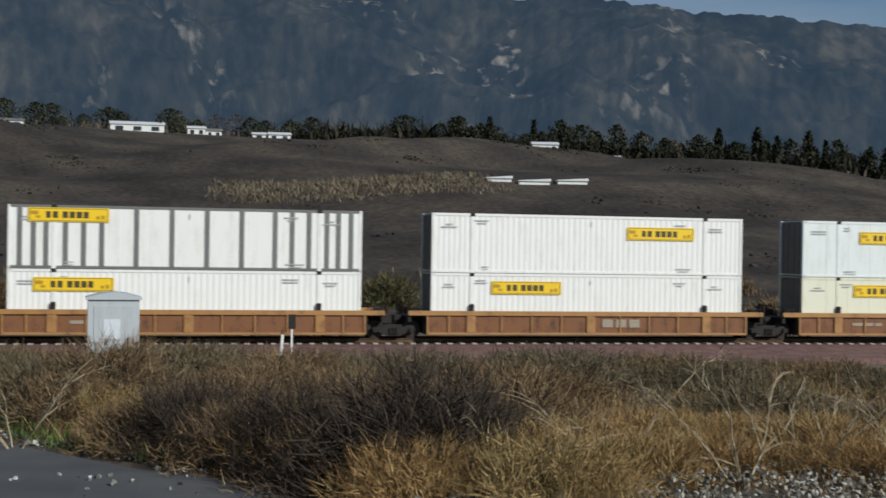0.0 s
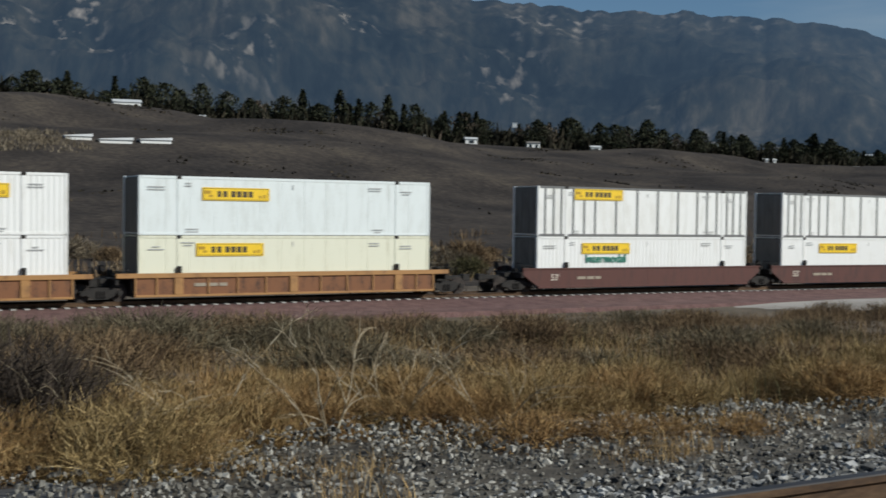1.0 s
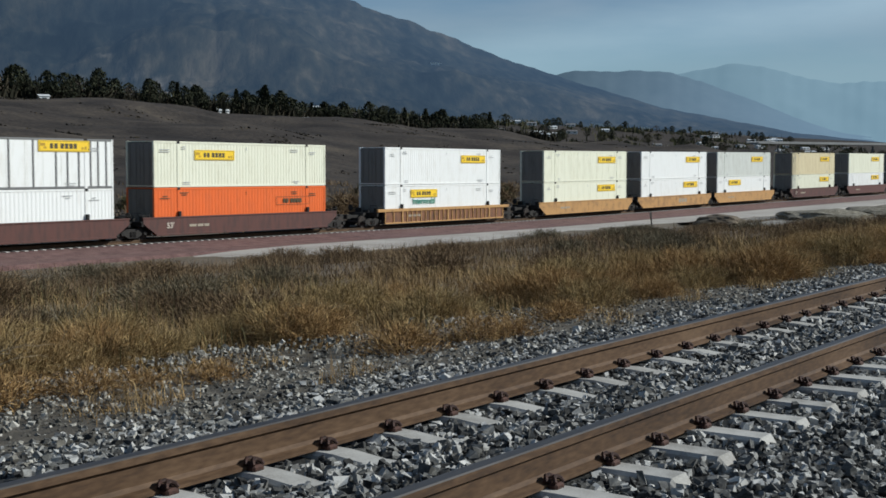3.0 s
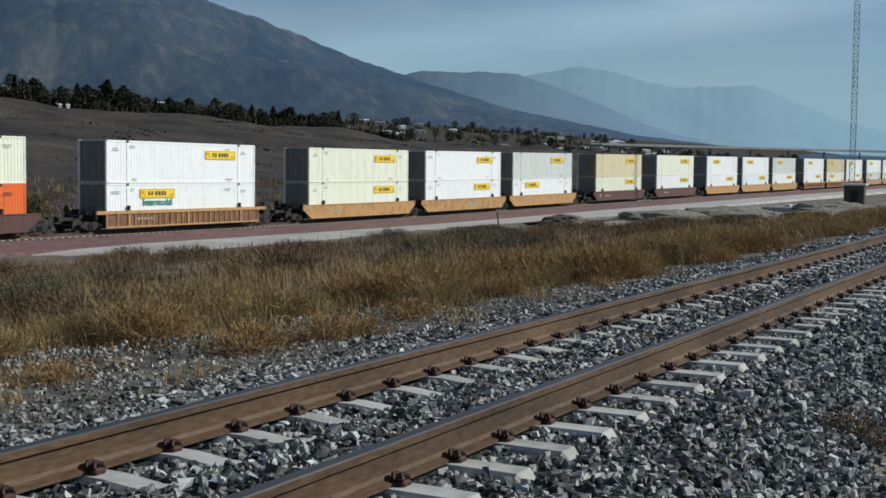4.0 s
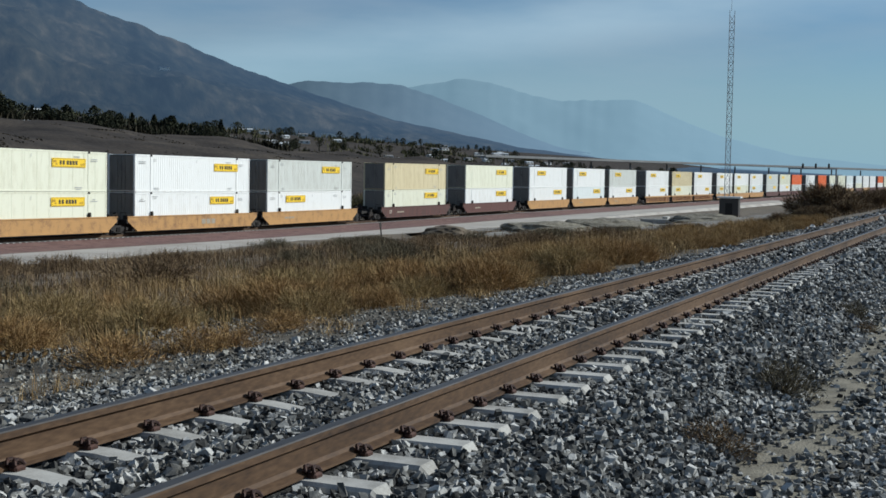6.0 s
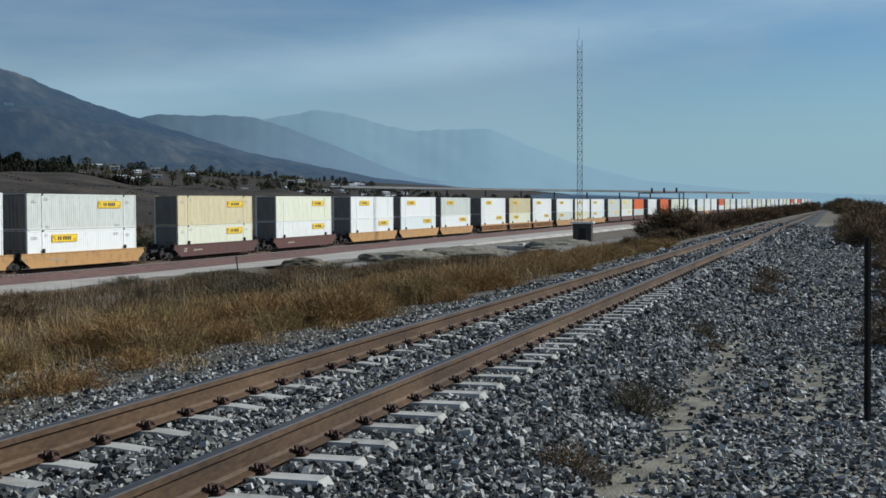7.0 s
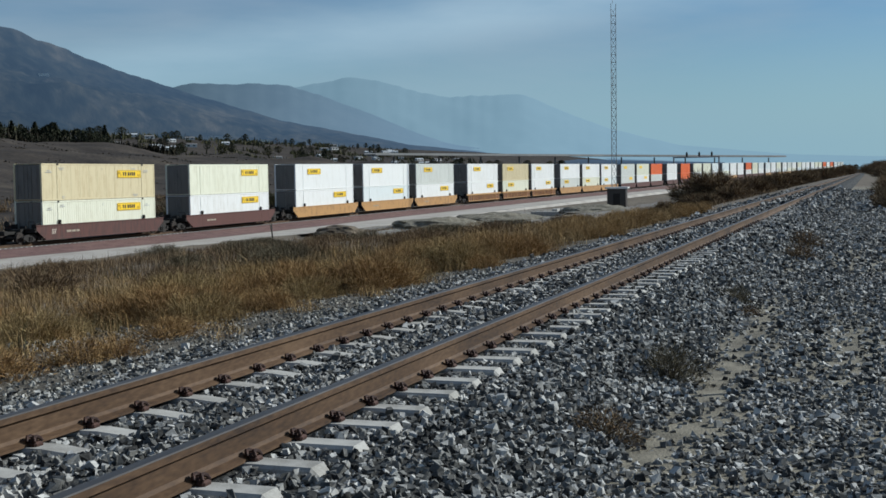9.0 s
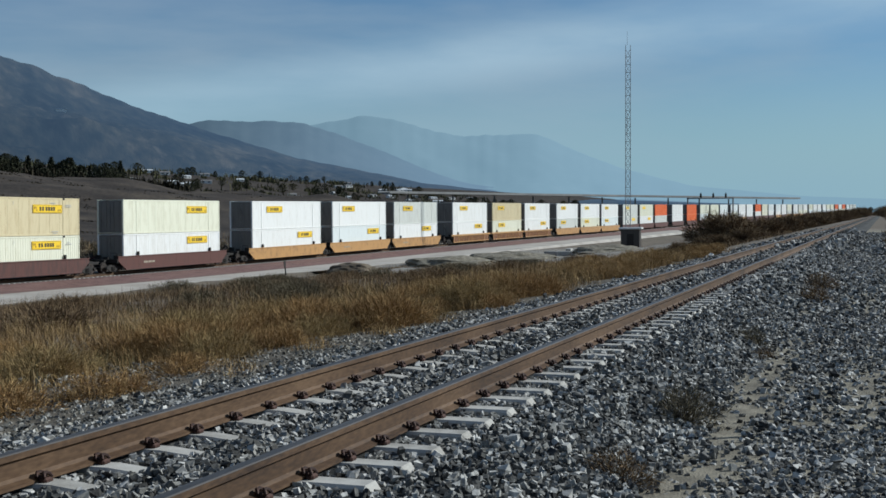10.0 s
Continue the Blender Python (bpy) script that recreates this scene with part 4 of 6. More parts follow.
def verge(x, y):
    """How thickly the stones lie away from the bed."""
    left = 1 - 0.9 * smooth(7.2, 8.2, y + 0.4 * wave(x, y, 3.0, 1.0))
    worn = np.exp(-((y - 1.28 - 0.12 * wave(x, y, 2.5, 2.0)) / 0.26) ** 2) * smooth(7.5, 9.5, x) * (1 - smooth(17, 24, x))
    worn = worn + np.exp(-((x - 15.2) / 2.2) ** 2 - ((y - 0.15) / 0.35) ** 2)
    right = 0.92 - worn * (0.78 + 0.3 * wave(x, y, 0.7, 5.0))
    return np.where(y > BED_MID, left, right)


ballast_stones("ballast_stones", "angular grey crushed stones between and beside the ties", 1, 4.0, 12.5, -1.8, 8.4, 640, 0.024, 0.048, verge)
ballast_stones("ballast_stones", "angular grey crushed stones farther along the track", 2, 12.5, 26, -2.2, 8.2, 300, 0.030, 0.056, verge)
ballast_stones("ballast_stones", "grey crushed stones along the distant track", 3, 26, 60, -2.5, 8.0, 65, 0.05, 0.085, verge)
ballast_stones("ballast_stones", "grey crushed stones where the track runs off", 5, 60, 130, -3, 8.0, 13, 0.09, 0.16, verge)
PALESTONE = mat("pale_gravel_stone", [(0.036, 0.033, 0.027), (0.115, 0.106, 0.088), (0.225, 0.21, 0.178), (0.42, 0.40, 0.35)], 0.9, 0, 9, 80, 0.4, 0.005, vary=0.75, per_island=True)
ballast_stones("verge_gravel", "pale small gravel on the bare verge", 4, 0.8, 30, 7.0, 12.4, 230, 0.018, 0.044,
               lambda x, y: (1 - smooth(-0.1, 0.9, y - verge_edge(x))) * smooth(0.5, 1.8, x - 0.5 * (y - 9)) * (0.65 + 0.35 * wave(x, y, 1.7, 3.0)), PALESTONE)
tagged(sheet("gravel_verge", np.linspace(0.0, 60, 121), np.linspace(6.9, 11.6, 20), ground_z, VERGEDIRT, 0.012), "pale sandy gravel verge beside the ballast", "gravel", kind="structure")
tagged(sheet("dirt_path", np.linspace(-20, 160, 181), np.linspace(-9, 1.75, 22), ground_z, SAND, 0.012), "sandy gravel strip along the near track", "gravel", kind="structure")

# ---- dry grass and brush ----
STRAW = mat("dry_golden_stalk", [(0.075, 0.046, 0.021), (0.205, 0.128, 0.052), (0.35, 0.228, 0.094), (0.55, 0.40, 0.20)], 0.9, 0, 1.5, 20, 0, vary=0.7, per_island=True, spec=0.2)
SCRUB = mat("brown_scrub_stalk", [(0.045, 0.030, 0.019), (0.11, 0.072, 0.041), (0.19, 0.128, 0.07), (0.30, 0.215, 0.12)], 0.9, 0, 1.0, 20, 0, vary=0.7, per_island=True, spec=0.15)
GREENSTALK = mat("olive_green_stalk", [(0.04, 0.038, 0.018), (0.085, 0.078, 0.034), (0.14, 0.12, 0.058)], 0.9, 0, 1.5, 20, 0, vary=0.6, per_island=True, spec=0.2)
DARKTWIG = mat("dark_bramble_twig", [(0.022, 0.017, 0.014), (0.05, 0.038, 0.03), (0.095, 0.075, 0.055)], 0.9, 0, 3, 20, 0, vary=0.6, per_island=True, spec=0.15)
PALETWIG = mat("bleached_twig", [(0.20, 0.15, 0.085), (0.36, 0.29, 0.19), (0.46, 0.40, 0.29)], 0.85, 0, 3, 30, 0, vary=0.5, per_island=True, spec=0.2)


def blades(r, x, y, z, height, lean, width, bend=0.5):
    """Stalks as tapered, bent strips: five corners and three triangles each."""
    n = len(x)
    a = r.uniform(0, 6.28, n)
    w = a + r.uniform(1.0, 2.1, n)
    lx, ly = np.cos(a) * lean * height, np.sin(a) * lean * height
    wx, wy = np.cos(w) * width / 2, np.sin(w) * width / 2
    base, mid, tip = np.stack([x, y, z], -1), np.stack([x + lx * (0.5 - 0.3 * bend), y + ly * (0.5 - 0.3 * bend), z + height * 0.55], -1), np.stack([x + lx, y + ly, z + height * (1 - 0.25 * lean)], -1)
    side = np.stack([wx, wy, 0 * wx], -1)
    v = np.stack([base - side, base + side, mid - side * 0.8, mid + side * 0.8, tip], 1)
    f = np.array([[0, 1, 3], [0, 3, 2], [2, 3, 4]])
    return v.reshape(-1, 3), (f[None] + 5 * np.arange(n)[:, None, None]).reshape(-1, 3)


def field(name, label, seed, count, area, height, lean, width, material, keep, clump=0.0):
    """Stalks over an area of the slope; keep: how many stand there, 0 to 1."""
    r = np.random.default_rng(seed)
    x0, x1, y0, y1 = area
    if clump:
        m = count // 14
        cx, cy = r.uniform(x0, x1, m), r.uniform(y0, y1, m)
        pick = r.integers(0, m, count)
        x, y = cx[pick] + r.normal(0, clump, count), cy[pick] + r.normal(0, clump, count)
        tall = r.uniform(0.6, 1.25, m)[pick]
    else:
        x, y = r.uniform(x0, x1, count), r.uniform(y0, y1, count)
        tall = np.ones(count)
    ok = r.uniform(0, 1, count) < keep(x, y)
    x, y, tall = x[ok], y[ok], tall[ok]
    n = len(x)
    h = r.uniform(*height, n) * tall * (1 + 0.3 * wave(x, y, 4.0, 6.0))
    v, f = blades(r, x, y, ground_z(x, y) - 0.03, h, np.abs(r.normal(0, lean, n)), r.uniform(*width, n))
    return tagged(new(name, scatter_mesh(name, v, f, material)), label, "dry grass", kind="stuff")


def pad_edge(x):
    """The far edge of the tarmac pad."""
    return 14.2 - 1.4 * x


def off_pad(x, y):
    return np.where(x < 2.2, smooth(0.1, 0.8, y - pad_edge(x)), 1.0)


golden = lambda x, y: smooth(0.0, 0.6, y - verge_edge(x)) * (1 - 0.85 * smooth(15, 24, y + wave(x, y, 5.0, 2.0))) * off_pad(x, y) * (0.45 + 0.55 * smooth(-0.3, 0.4, wave(x, y, 3.4, 7.0)))
field("golden_grass", "tall dry golden grass at the foot of the bank", 21, 130000, (-4, 34, 8, 23), (0.15, 0.5), 0.95, (0.005, 0.010), STRAW, golden, 0.16)
field("golden_grass", "dry golden grass farther along the bank", 22, 36000, (34, 80, 8, 18), (0.2, 0.55), 0.95, (0.009, 0.018), STRAW, lambda x, y: golden(x, y) * (1 - smooth(60, 80, x)), 0.25)
field("green_grass", "olive green weeds among the dry grass", 23, 22000, (-3, 40, 8.5, 22), (0.2, 0.6), 0.35, (0.008, 0.018), GREENSTALK, lambda x, y: smooth(0.2, 1.0, y - verge_edge(x)) * off_pad(x, y) * smooth(0.1, 0.6, wave(x, y, 5.0, 9.0)), 0.2)
field("brown_scrub", "brown dry scrub over the slope", 24, 120000, (-14, 60, 12, 54), (0.15, 0.6), 0.9, (0.008, 0.018), SCRUB, lambda x, y: off_pad(x, y) * (0.45 + 0.55 * smooth(-0.4, 0.3, wave(x, y, 6.0, 4.0))) * (1 - smooth(45.5, 48, y) * smooth(34, 48, x)) * (1 - smooth(52, 54, y)), 0.3)
field("brown_scrub", "brown dry scrub on the far slope", 25, 60000, (55, 170, 10, 46), (0.2, 0.5), 1.0, (0.02, 0.04), SCRUB, lambda x, y: (0.25 + 0.75 * smooth(-0.2, 0.4, wave(x, y, 12.0, 4.0))) * (1 - smooth(42, 46, y)) * (1 - 0.8 * smooth(95, 130, x) * smooth(18, 24, y)), 0.5)


field("verge_grass", "thin short dry grass between the stones of the verge", 27, 48000, (0.5, 26, 8.0, 12), (0.09, 0.30), 0.9, (0.004, 0.009), STRAW, lambda x, y: (1 - smooth(0.0, 0.8, y - verge_edge(x))) * off_pad(x, y) * smooth(0.0, 0.5, wave(x, y, 2.3, 4.0) - 0.45 * (1 - smooth(8.2, 9.6, y))), 0.14)


# ---- bushes ----
def bush_meshes(seed, radius, height, count, width, droop=0.3):
    """The stems and the crown of a bush of fine twigs, its foot at the origin."""
    r = np.random.default_rng(seed)
    ns = 26
    a = r.uniform(0, 6.28, ns)
    sx, sy = 0.12 * radius * np.cos(a), 0.12 * radius * np.sin(a)
    sv, sf = blades(r, sx, sy, np.full(ns, -0.05), r.uniform(0.5, 0.85, ns) * height, r.uniform(0.1, 0.5, ns), np.full(ns, width * 2.5))
    ang, up, deep = r.uniform(0, 6.28, count), r.uniform(-0.1, 1, count), r.uniform(0.25, 1, count) ** 0.6
    lobe = 1 + 0.25 * np.sin(ang * 3 + seed) + 0.15 * np.sin(ang * 7 + 2 * seed) + 0.18 * np.sin(up * 9 + ang * 2)
    k = np.sqrt(np.clip(1 - (up * 0.97) ** 2, 0, 1)) * lobe * deep
    p = np.stack([radius * k * np.cos(ang), radius * k * np.sin(ang), height * np.clip(up, 0, 1) * deep * 0.92 + 0.02], -1)
    d = np.stack([np.cos(ang) * (1 - 0.5 * up), np.sin(ang) * (1 - 0.5 * up), 0.25 + 0.8 * up], -1) + r.normal(0, 0.65, (count, 3))
    d /= np.linalg.norm(d, axis=1, keepdims=True)
    w = np.cross(d, r.normal(0, 1, (count, 3)))
    w *= (width / 2 * r.uniform(0.6, 1.4, count) / np.linalg.norm(w, axis=1))[:, None]
    d *= (r.uniform(0.12, 0.34, count) * height)[:, None]
    v = np.stack([p - w, p + w, p + d], 1).reshape(-1, 3)
    v[:, 2] = np.maximum(v[:, 2], 0.0)
    f = np.arange(count * 3).reshape(-1, 3)
    return sv, sf, v, f


def bush(name, label, seed, radius, height, count, width, stem_mat, crown_mat, category="bush"):
    sv, sf, v, f = bush_meshes(seed, radius, height, count, width)
    top = tagged(new(name), label, category)
    tagged(part("stem", scatter_mesh("stem", sv, sf, stem_mat), None, top), kind="stuff")
    tagged(part("crown", scatter_mesh("crown", v, f, crown_mat), None, top))
    return top


def stand(ob, x, y, s=1.0, turn=0.0, sink=0.05):
    ob.matrix_basis = pose(x, y, float(ground_z(x, y)) - sink, 0, 0, turn) @ Matrix.Diagonal((s, s, s, 1))
    return ob


def spread(first, group, spots):
    """The first bush at the first spot, and copies of it at the others."""
    tagged(first, group=group)
    for i, (x, y, s, turn) in enumerate(spots):
        ob = first if i == 0 else copy_thing(first, Matrix.Identity(4))
        stand(ob, x, y, s, turn)


r = random.Random(31)
row = [[], [], []]
for i in range(140):
    x = r.uniform(-1.5, 34) if i % 3 else r.uniform(30, 70)
    y = float(verge_edge(x)) + 0.35 + abs(r.gauss(0.3, 2.1)) + (0.5 if x < 3 else 0)
    if x < 2.2:
        y = max(y, pad_edge(x) + 1.25 + abs(r.gauss(0, 1.5)))
    row[i % 3].append((x, y, r.uniform(0.5, 0.98), r.uniform(0, 360)))
for i in range(48):
    x = r.uniform(1.9, 9.5)
    row[i % 3].append((x, float(verge_edge(x)) + 0.3 + r.uniform(0, 3.2), r.uniform(0.55, 1.0), r.uniform(0, 360)))
OCHRE = mat("olive_ochre_stalk", [(0.065, 0.044, 0.021), (0.185, 0.126, 0.052), (0.33, 0.232, 0.097), (0.52, 0.39, 0.19)], 0.9, 0, 1.5, 20, 0, vary=0.7, per_island=True, spec=0.2)
RUSSET = mat("russet_dry_stalk", [(0.068, 0.038, 0.018), (0.20, 0.115, 0.046), (0.35, 0.21, 0.082), (0.52, 0.36, 0.165)], 0.9, 0, 1.5, 20, 0, vary=0.7, per_island=True, spec=0.2)
for k, (spots, word, stuff) in enumerate(zip(row, ("golden", "olive-ochre", "russet"), (STRAW, OCHRE, RUSSET))):
    spread(bush("dry_bush", f"rounded dry {word} bush on the verge", 40 + k, 0.95, 0.78, 7000, 0.0078, DARKTWIG, stuff), f"{word} bushes along the verge", spots)
rows2 = [[], []]
for i in range(140):
    x, y = (r.uniform(-8, 16), r.uniform(14.5, 30)) if i < 84 else (r.uniform(5, 95), r.uniform(15, 44))
    if x < 2.2:
        y = max(y, pad_edge(x) + 1.5 + r.uniform(0, 2.0))
    rows2[i % 2].append((x, y, r.uniform(0.7, 1.3), r.uniform(0, 360)))
GREYOLIVE = mat("grey_olive_stalk", [(0.046, 0.038, 0.025), (0.09, 0.074, 0.045), (0.145, 0.118, 0.072), (0.21, 0.178, 0.115)], 0.9, 0, 1.0, 20, 0, vary=0.7, per_island=True, spec=0.15)
for k, (spots, word, stuff) in enumerate(zip(rows2, ("brown", "grey-olive"), (SCRUB, GREYOLIVE))):
    spread(bush("scrub_bush", f"low {word} scrub bush on the slope", 50 + k, 1.15, 0.62, 6000, 0.0115, DARKTWIG, stuff), f"{word} scrub bushes on the slope", spots)
spread(bush("dark_bush", "dense dark leafless bramble bush", 61, 1.0, 1.25, 7000, 0.012, DARKTWIG, DARKTWIG), "dark brambles", [(2.35, 12.5, 1.15, 0), (1.2, 14.0, 0.9, 80), (3.0, 13.6, 0.9, 150), (0.1, 15.5, 0.8, 210)])
spread(bush("ditch_bush", "tangled brown bush at the edge of the tarmac", 62, 0.9, 0.9, 5000, 0.011, DARKTWIG, SCRUB), "brown bushes by the tarmac", [(1.6, 13.0, 0.9, 10), (0.6, 14.6, 0.9, 60), (-0.5, 16.0, 0.8, 110), (-1.6, 18.3, 0.9, 200), (0.6, 16.6, 1.1, 300), (-1.0, 19.5, 1.2, 20), (2.4, 15.5, 1.2, 140), (4.2, 16.0, 1.2, 220)])
spread(bush("gravel_weed", "small olive weed bush growing in the ballast", 63, 0.33, 0.46, 1900, 0.007, DARKTWIG, GREYOLIVE), "weeds in the ballast", [(12.15, 1.72, 1.0, 0), (19.4, 1.8, 0.85, 70)])
spread(bush("dry_weed", "small dry reddish-brown weed in the ballast", 64, 0.30, 0.34, 1600, 0.007, DARKTWIG, SCRUB), "dry weeds in the ballast", [(9.3, 1.80, 1.0, 0), (18.2, 1.5, 0.6, 50), (30.0, 1.4, 1.3, 100), (35, 1.5, 1.5, 0)]) 
spread(bush("verge_tuft", "low tuft of russet dry grass on the gravel verge", 60, 0.42, 0.34, 2600, 0.006, DARKTWIG, RUSSET), "russet tufts on the verge", [(6.9, 10.3, 1.2, 40), (7.4, 10.6, 1.1, 90), (11.6, 9.0, 1.3, 140), (12.9, 8.8, 1.1, 20), (13.4, 8.6, 0.9, 210), (15.2, 9.0, 1.1, 300), (9.1, 9.6, 0.9, 170), (8.4, 9.9, 0.8, 260), (12.4, 9.6, 1.0, 60), (16.0, 9.3, 0.9, 10), (7.9, 10.1, 1.0, 310)])
spread(bush("track_brush", "large dark brown brush between the tracks", 65, 3.4, 3.4, 9000, 0.075, DARKTWIG, SCRUB), "tall brush between the tracks", [(141.5, 16.4, 1.1, 0), (152, 16.5, 0.95, 60), (168, 17, 0.8, 120), (190, 16, 0.9, 200), (215, 15, 0.9, 250), (245, 15, 1.0, 300), (280, 14, 1.0, 20), (320, 14, 1.1, 90), (370, 13, 1.1, 130), (430, 13, 1.2, 170), (500, 12, 1.2, 220), (580, 11, 1.3, 40), (680, 10, 1.5, 310), (800, -6, 2.2, 20), (950, -10, 2.6, 100), (108, 12.5, 0.35, 0), (90, 13.5, 0.3, 0), (118, 15, 0.45, 70), (128, 13, 0.5, 140)])
spread(bush("bank_brush", "dark brush on the outer side of the near track", 66, 1.6, 1.5, 5000, 0.035, DARKTWIG, SCRUB), "brush beyond the ballast", [(20.0, -1.3, 0.45, 0), (24.5, -1.7, 0.55, 80), (31, -2.0, 0.6, 160), (39, -2.6, 0.7, 30), (48, -3.2, 0.8, 0), (44, -1.9, 0.4, 210), (55, -2.4, 0.5, 120), (62, -3.6, 1.0, 50), (70, -1.8, 0.9, 10), (90, -1.9, 1.0, 190), (115, -2.2, 1.2, 75), (80, -3.0, 1.1, 100), (100, -3.8, 1.3, 150), (130, -4, 1.6, 200), (180, -5, 2.0, 260), (250, -6, 2.4, 300), (300, -6, 2.2, 40), (380, -5, 2.3, 110), (480, -5, 2.6, 170), (600, -4, 3.0, 220), (740, 0, 3.6, 280)])


# ---- dead branches that stand out of the brush ----
def branch_mesh(seed, length, radius, forks):
    """Curved tapering rods with side twigs, from the origin up."""
    r, bm = random.Random(seed), bmesh.new()

    def grow(p, d, length, radius, depth):
        n = 7
        for i in range(n):
            q = p + d * (length / n)
            m = Matrix.Translation(p) @ (q - p).to_track_quat("Z", "Y").to_matrix().to_4x4()
            tube(bm, radius * (1 - 0.8 * i / n), radius * (1 - 0.8 * (i + 1) / n), (q - p).length, m, 5)
            if depth and i > 1 and r.random() < forks:
                side = (d + Vector((r.uniform(-1, 1), r.uniform(-1, 1), r.uniform(-0.2, 0.8))) * 0.8).normalized()
                grow(q, side, length * r.uniform(0.3, 0.55), radius * 0.55, depth - 1)
            d = (d + Vector((r.uniform(-0.16, 0.16), r.uniform(-0.16, 0.16), -0.07 + r.uniform(-0.1, 0.08)))).normalized()
            p = q
    for k in range(5):
        a = r.uniform(0, 6.28)
        grow(Vector((0, 0, -0.05)), Vector((math.cos(a) * 0.7, math.sin(a) * 0.7, 1.0)).normalized(), length * r.uniform(0.6, 1.0), radius, 2)
    return mesh_of("branch", bm, PALETWIG)


for k, spots in enumerate(([(5.4, 11.6, 1.0, 0), (4.4, 12.6, 0.9, 120), (9.0, 12.4, 0.75, 60), (12.5, 11.9, 0.6, 200)], [(6.6, 12.4, 1.0, 30), (7.3, 11.4, 0.8, 250), (3.2, 12.2, 0.8, 320), (-2.0, 16.5, 0.9, 90), (15.5, 11.2, 0.55, 0)])):
    dead = tagged(new("dead_shrub"), "bleached leafless shrub with arching branches", "shrub")
    part("branch", branch_mesh(71 + k, 1.5, 0.013, 0.6), None, dead)
    spread(dead, "bleached dead shrubs", spots)
# ---- tarmac pad at the foot of the brush ----
def pad_mesh():
    v, f = [], []
    xs = np.linspace(-40, 2.6, 72)
    for x in xs:
        e = min(pad_edge(x), 40.0) + 0.12 * math.sin(x * 3.1) + 0.08 * math.sin(x * 7.7)
        for j in range(26):
            y = 8.2 + (e - 8.2) * j / 25
            v.append((x, y, float(ground_z(x, y)) + 0.035 - (0.09 if j == 25 else 0)))
    for i in range(len(xs) - 1):
        for j in range(25):
            a = i * 26 + j
            f.append((a, a + 26, a + 27, a + 1))
    me = bpy.data.meshes.new("tarmac_pad")
    me.from_pydata(v, [], f)
    me.materials.append(TARMAC)
    return me


tagged(new("pavement", pad_mesh()), "old grey tarmac pad with a crumbled edge", "pavement", kind="structure")
rp = np.random.default_rng(8)
px = rp.uniform(-6, 2.4, 200)
py = np.where(rp.uniform(0, 1, 200) < 0.7, pad_edge(px) + rp.normal(0.05, 0.16, 200), pad_edge(px) - rp.uniform(0.2, 3.5, 200))
sz = rp.uniform(0.008, 0.036, 200)
v, f = stones(rp, px, py, ground_z(px, py) + 0.04 + sz * 0.3, sz)
tagged(new("edge_stones", scatter_mesh("edge_stones", v, f, STONE)), "pale loose stones along the tarmac's edge", "stones", kind="stuff")
field("green_weeds", "fresh green weeds at the tarmac's edge", 26, 3500, (-3.2, 0.2, 14.4, 18.8), (0.08, 0.28), 0.7, (0.01, 0.02),
      mat("fresh_green_weed", [(0.03, 0.06, 0.012), (0.07, 0.13, 0.02), (0.11, 0.17, 0.035)], 0.8, 0, 2, 20, 0, vary=0.5, per_island=True), lambda x, y: smooth(0.1, 0.3, y - pad_edge(x)) * (1 - smooth(0.7, 1.3, y - pad_edge(x))), 0.15)

# ---- line-side things ----
CABPAINT = paint("pale_grey_cabinet_paint", (0.42, 0.45, 0.47), (0.25, 0.25, 0.25), 0.3, 0.5)
cab = tagged(new("signal_cabinet"), "pale grey steel signal cabinet with a shallow gabled roof", "signal cabinet")
cab.matrix_basis = pose(-2.55, 50.0, -3.75, 0, 0, 4)
part("body", boxed((-0.95, 0.95, -0.75, 0.75, -0.15, 3.0), (-1.0, 1.0, -0.8, 0.8, -0.15, 0.12), bevel=0.02), CABPAINT, cab)
bm = bmesh.new()
prism(bm, [(-1.04, 2.98), (-1.04, 3.06), (-0.5, 3.2), (0.0, 3.27), (0.5, 3.2), (1.04, 3.06), (1.04, 2.98)], -0.84, 0.84)
part("roof", bm, CABPAINT, cab)
door = part("door", boxed((-0.72, 0.72, -0.775, -0.745, 0.2, 2.75), bevel=0.008), CABPAINT, cab)
part("handle", boxed((0.5, 0.56, -0.82, -0.77, 1.3, 1.55), bevel=0.01), BLACKSTEEL, door, "dark door handle")
plate = boxed((-0.35, 0.25, -0.781, -0.776, 1.5, 2.25))
part("worn_patch", plate, mat("pale_worn_paint", [(0.50, 0.54, 0.58), (0.62, 0.66, 0.69)], 0.6, 0, 4, 20, 0.1), door, "paler worn patch of paint")

POSTWHITE = paint("white_marker_paint", (0.72, 0.71, 0.68), (0.4, 0.36, 0.3), 0.3)
post = tagged(new("marker_post"), "leaning white marker post with a red-brown cap", "marker post")
post.matrix_basis = pose(2.25, 30.0, -2.2, 0, 3.5, 0)
part("post", boxed((-0.035, 0.035, -0.02, 0.02, 0, 1.55), bevel=0.008), POSTWHITE, post)
part("cap", boxed((-0.038, 0.038, -0.024, 0.024, 1.5, 1.62), bevel=0.01), RUSTPANEL, post, "red-brown cap")
post = tagged(new("track_sign_post"), "thin pale post with a small dark plate on top", "sign post")
post.matrix_basis = pose(2.6, 30.5, -2.2)
part("post", boxed((-0.025, 0.025, -0.02, 0.02, 0, 1.75), bevel=0.006), POSTWHITE, post)
part("plate", boxed((-0.09, 0.09, -0.035, -0.02, 1.6, 1.95), bevel=0.01), BLACKSTEEL, post, "small dark plate")
post = tagged(new("road_post"), "short dark post with a bent plate beside the dirt road", "sign post")
post.matrix_basis = pose(97.9, 48.2, -3.84, 0, -14, 0)
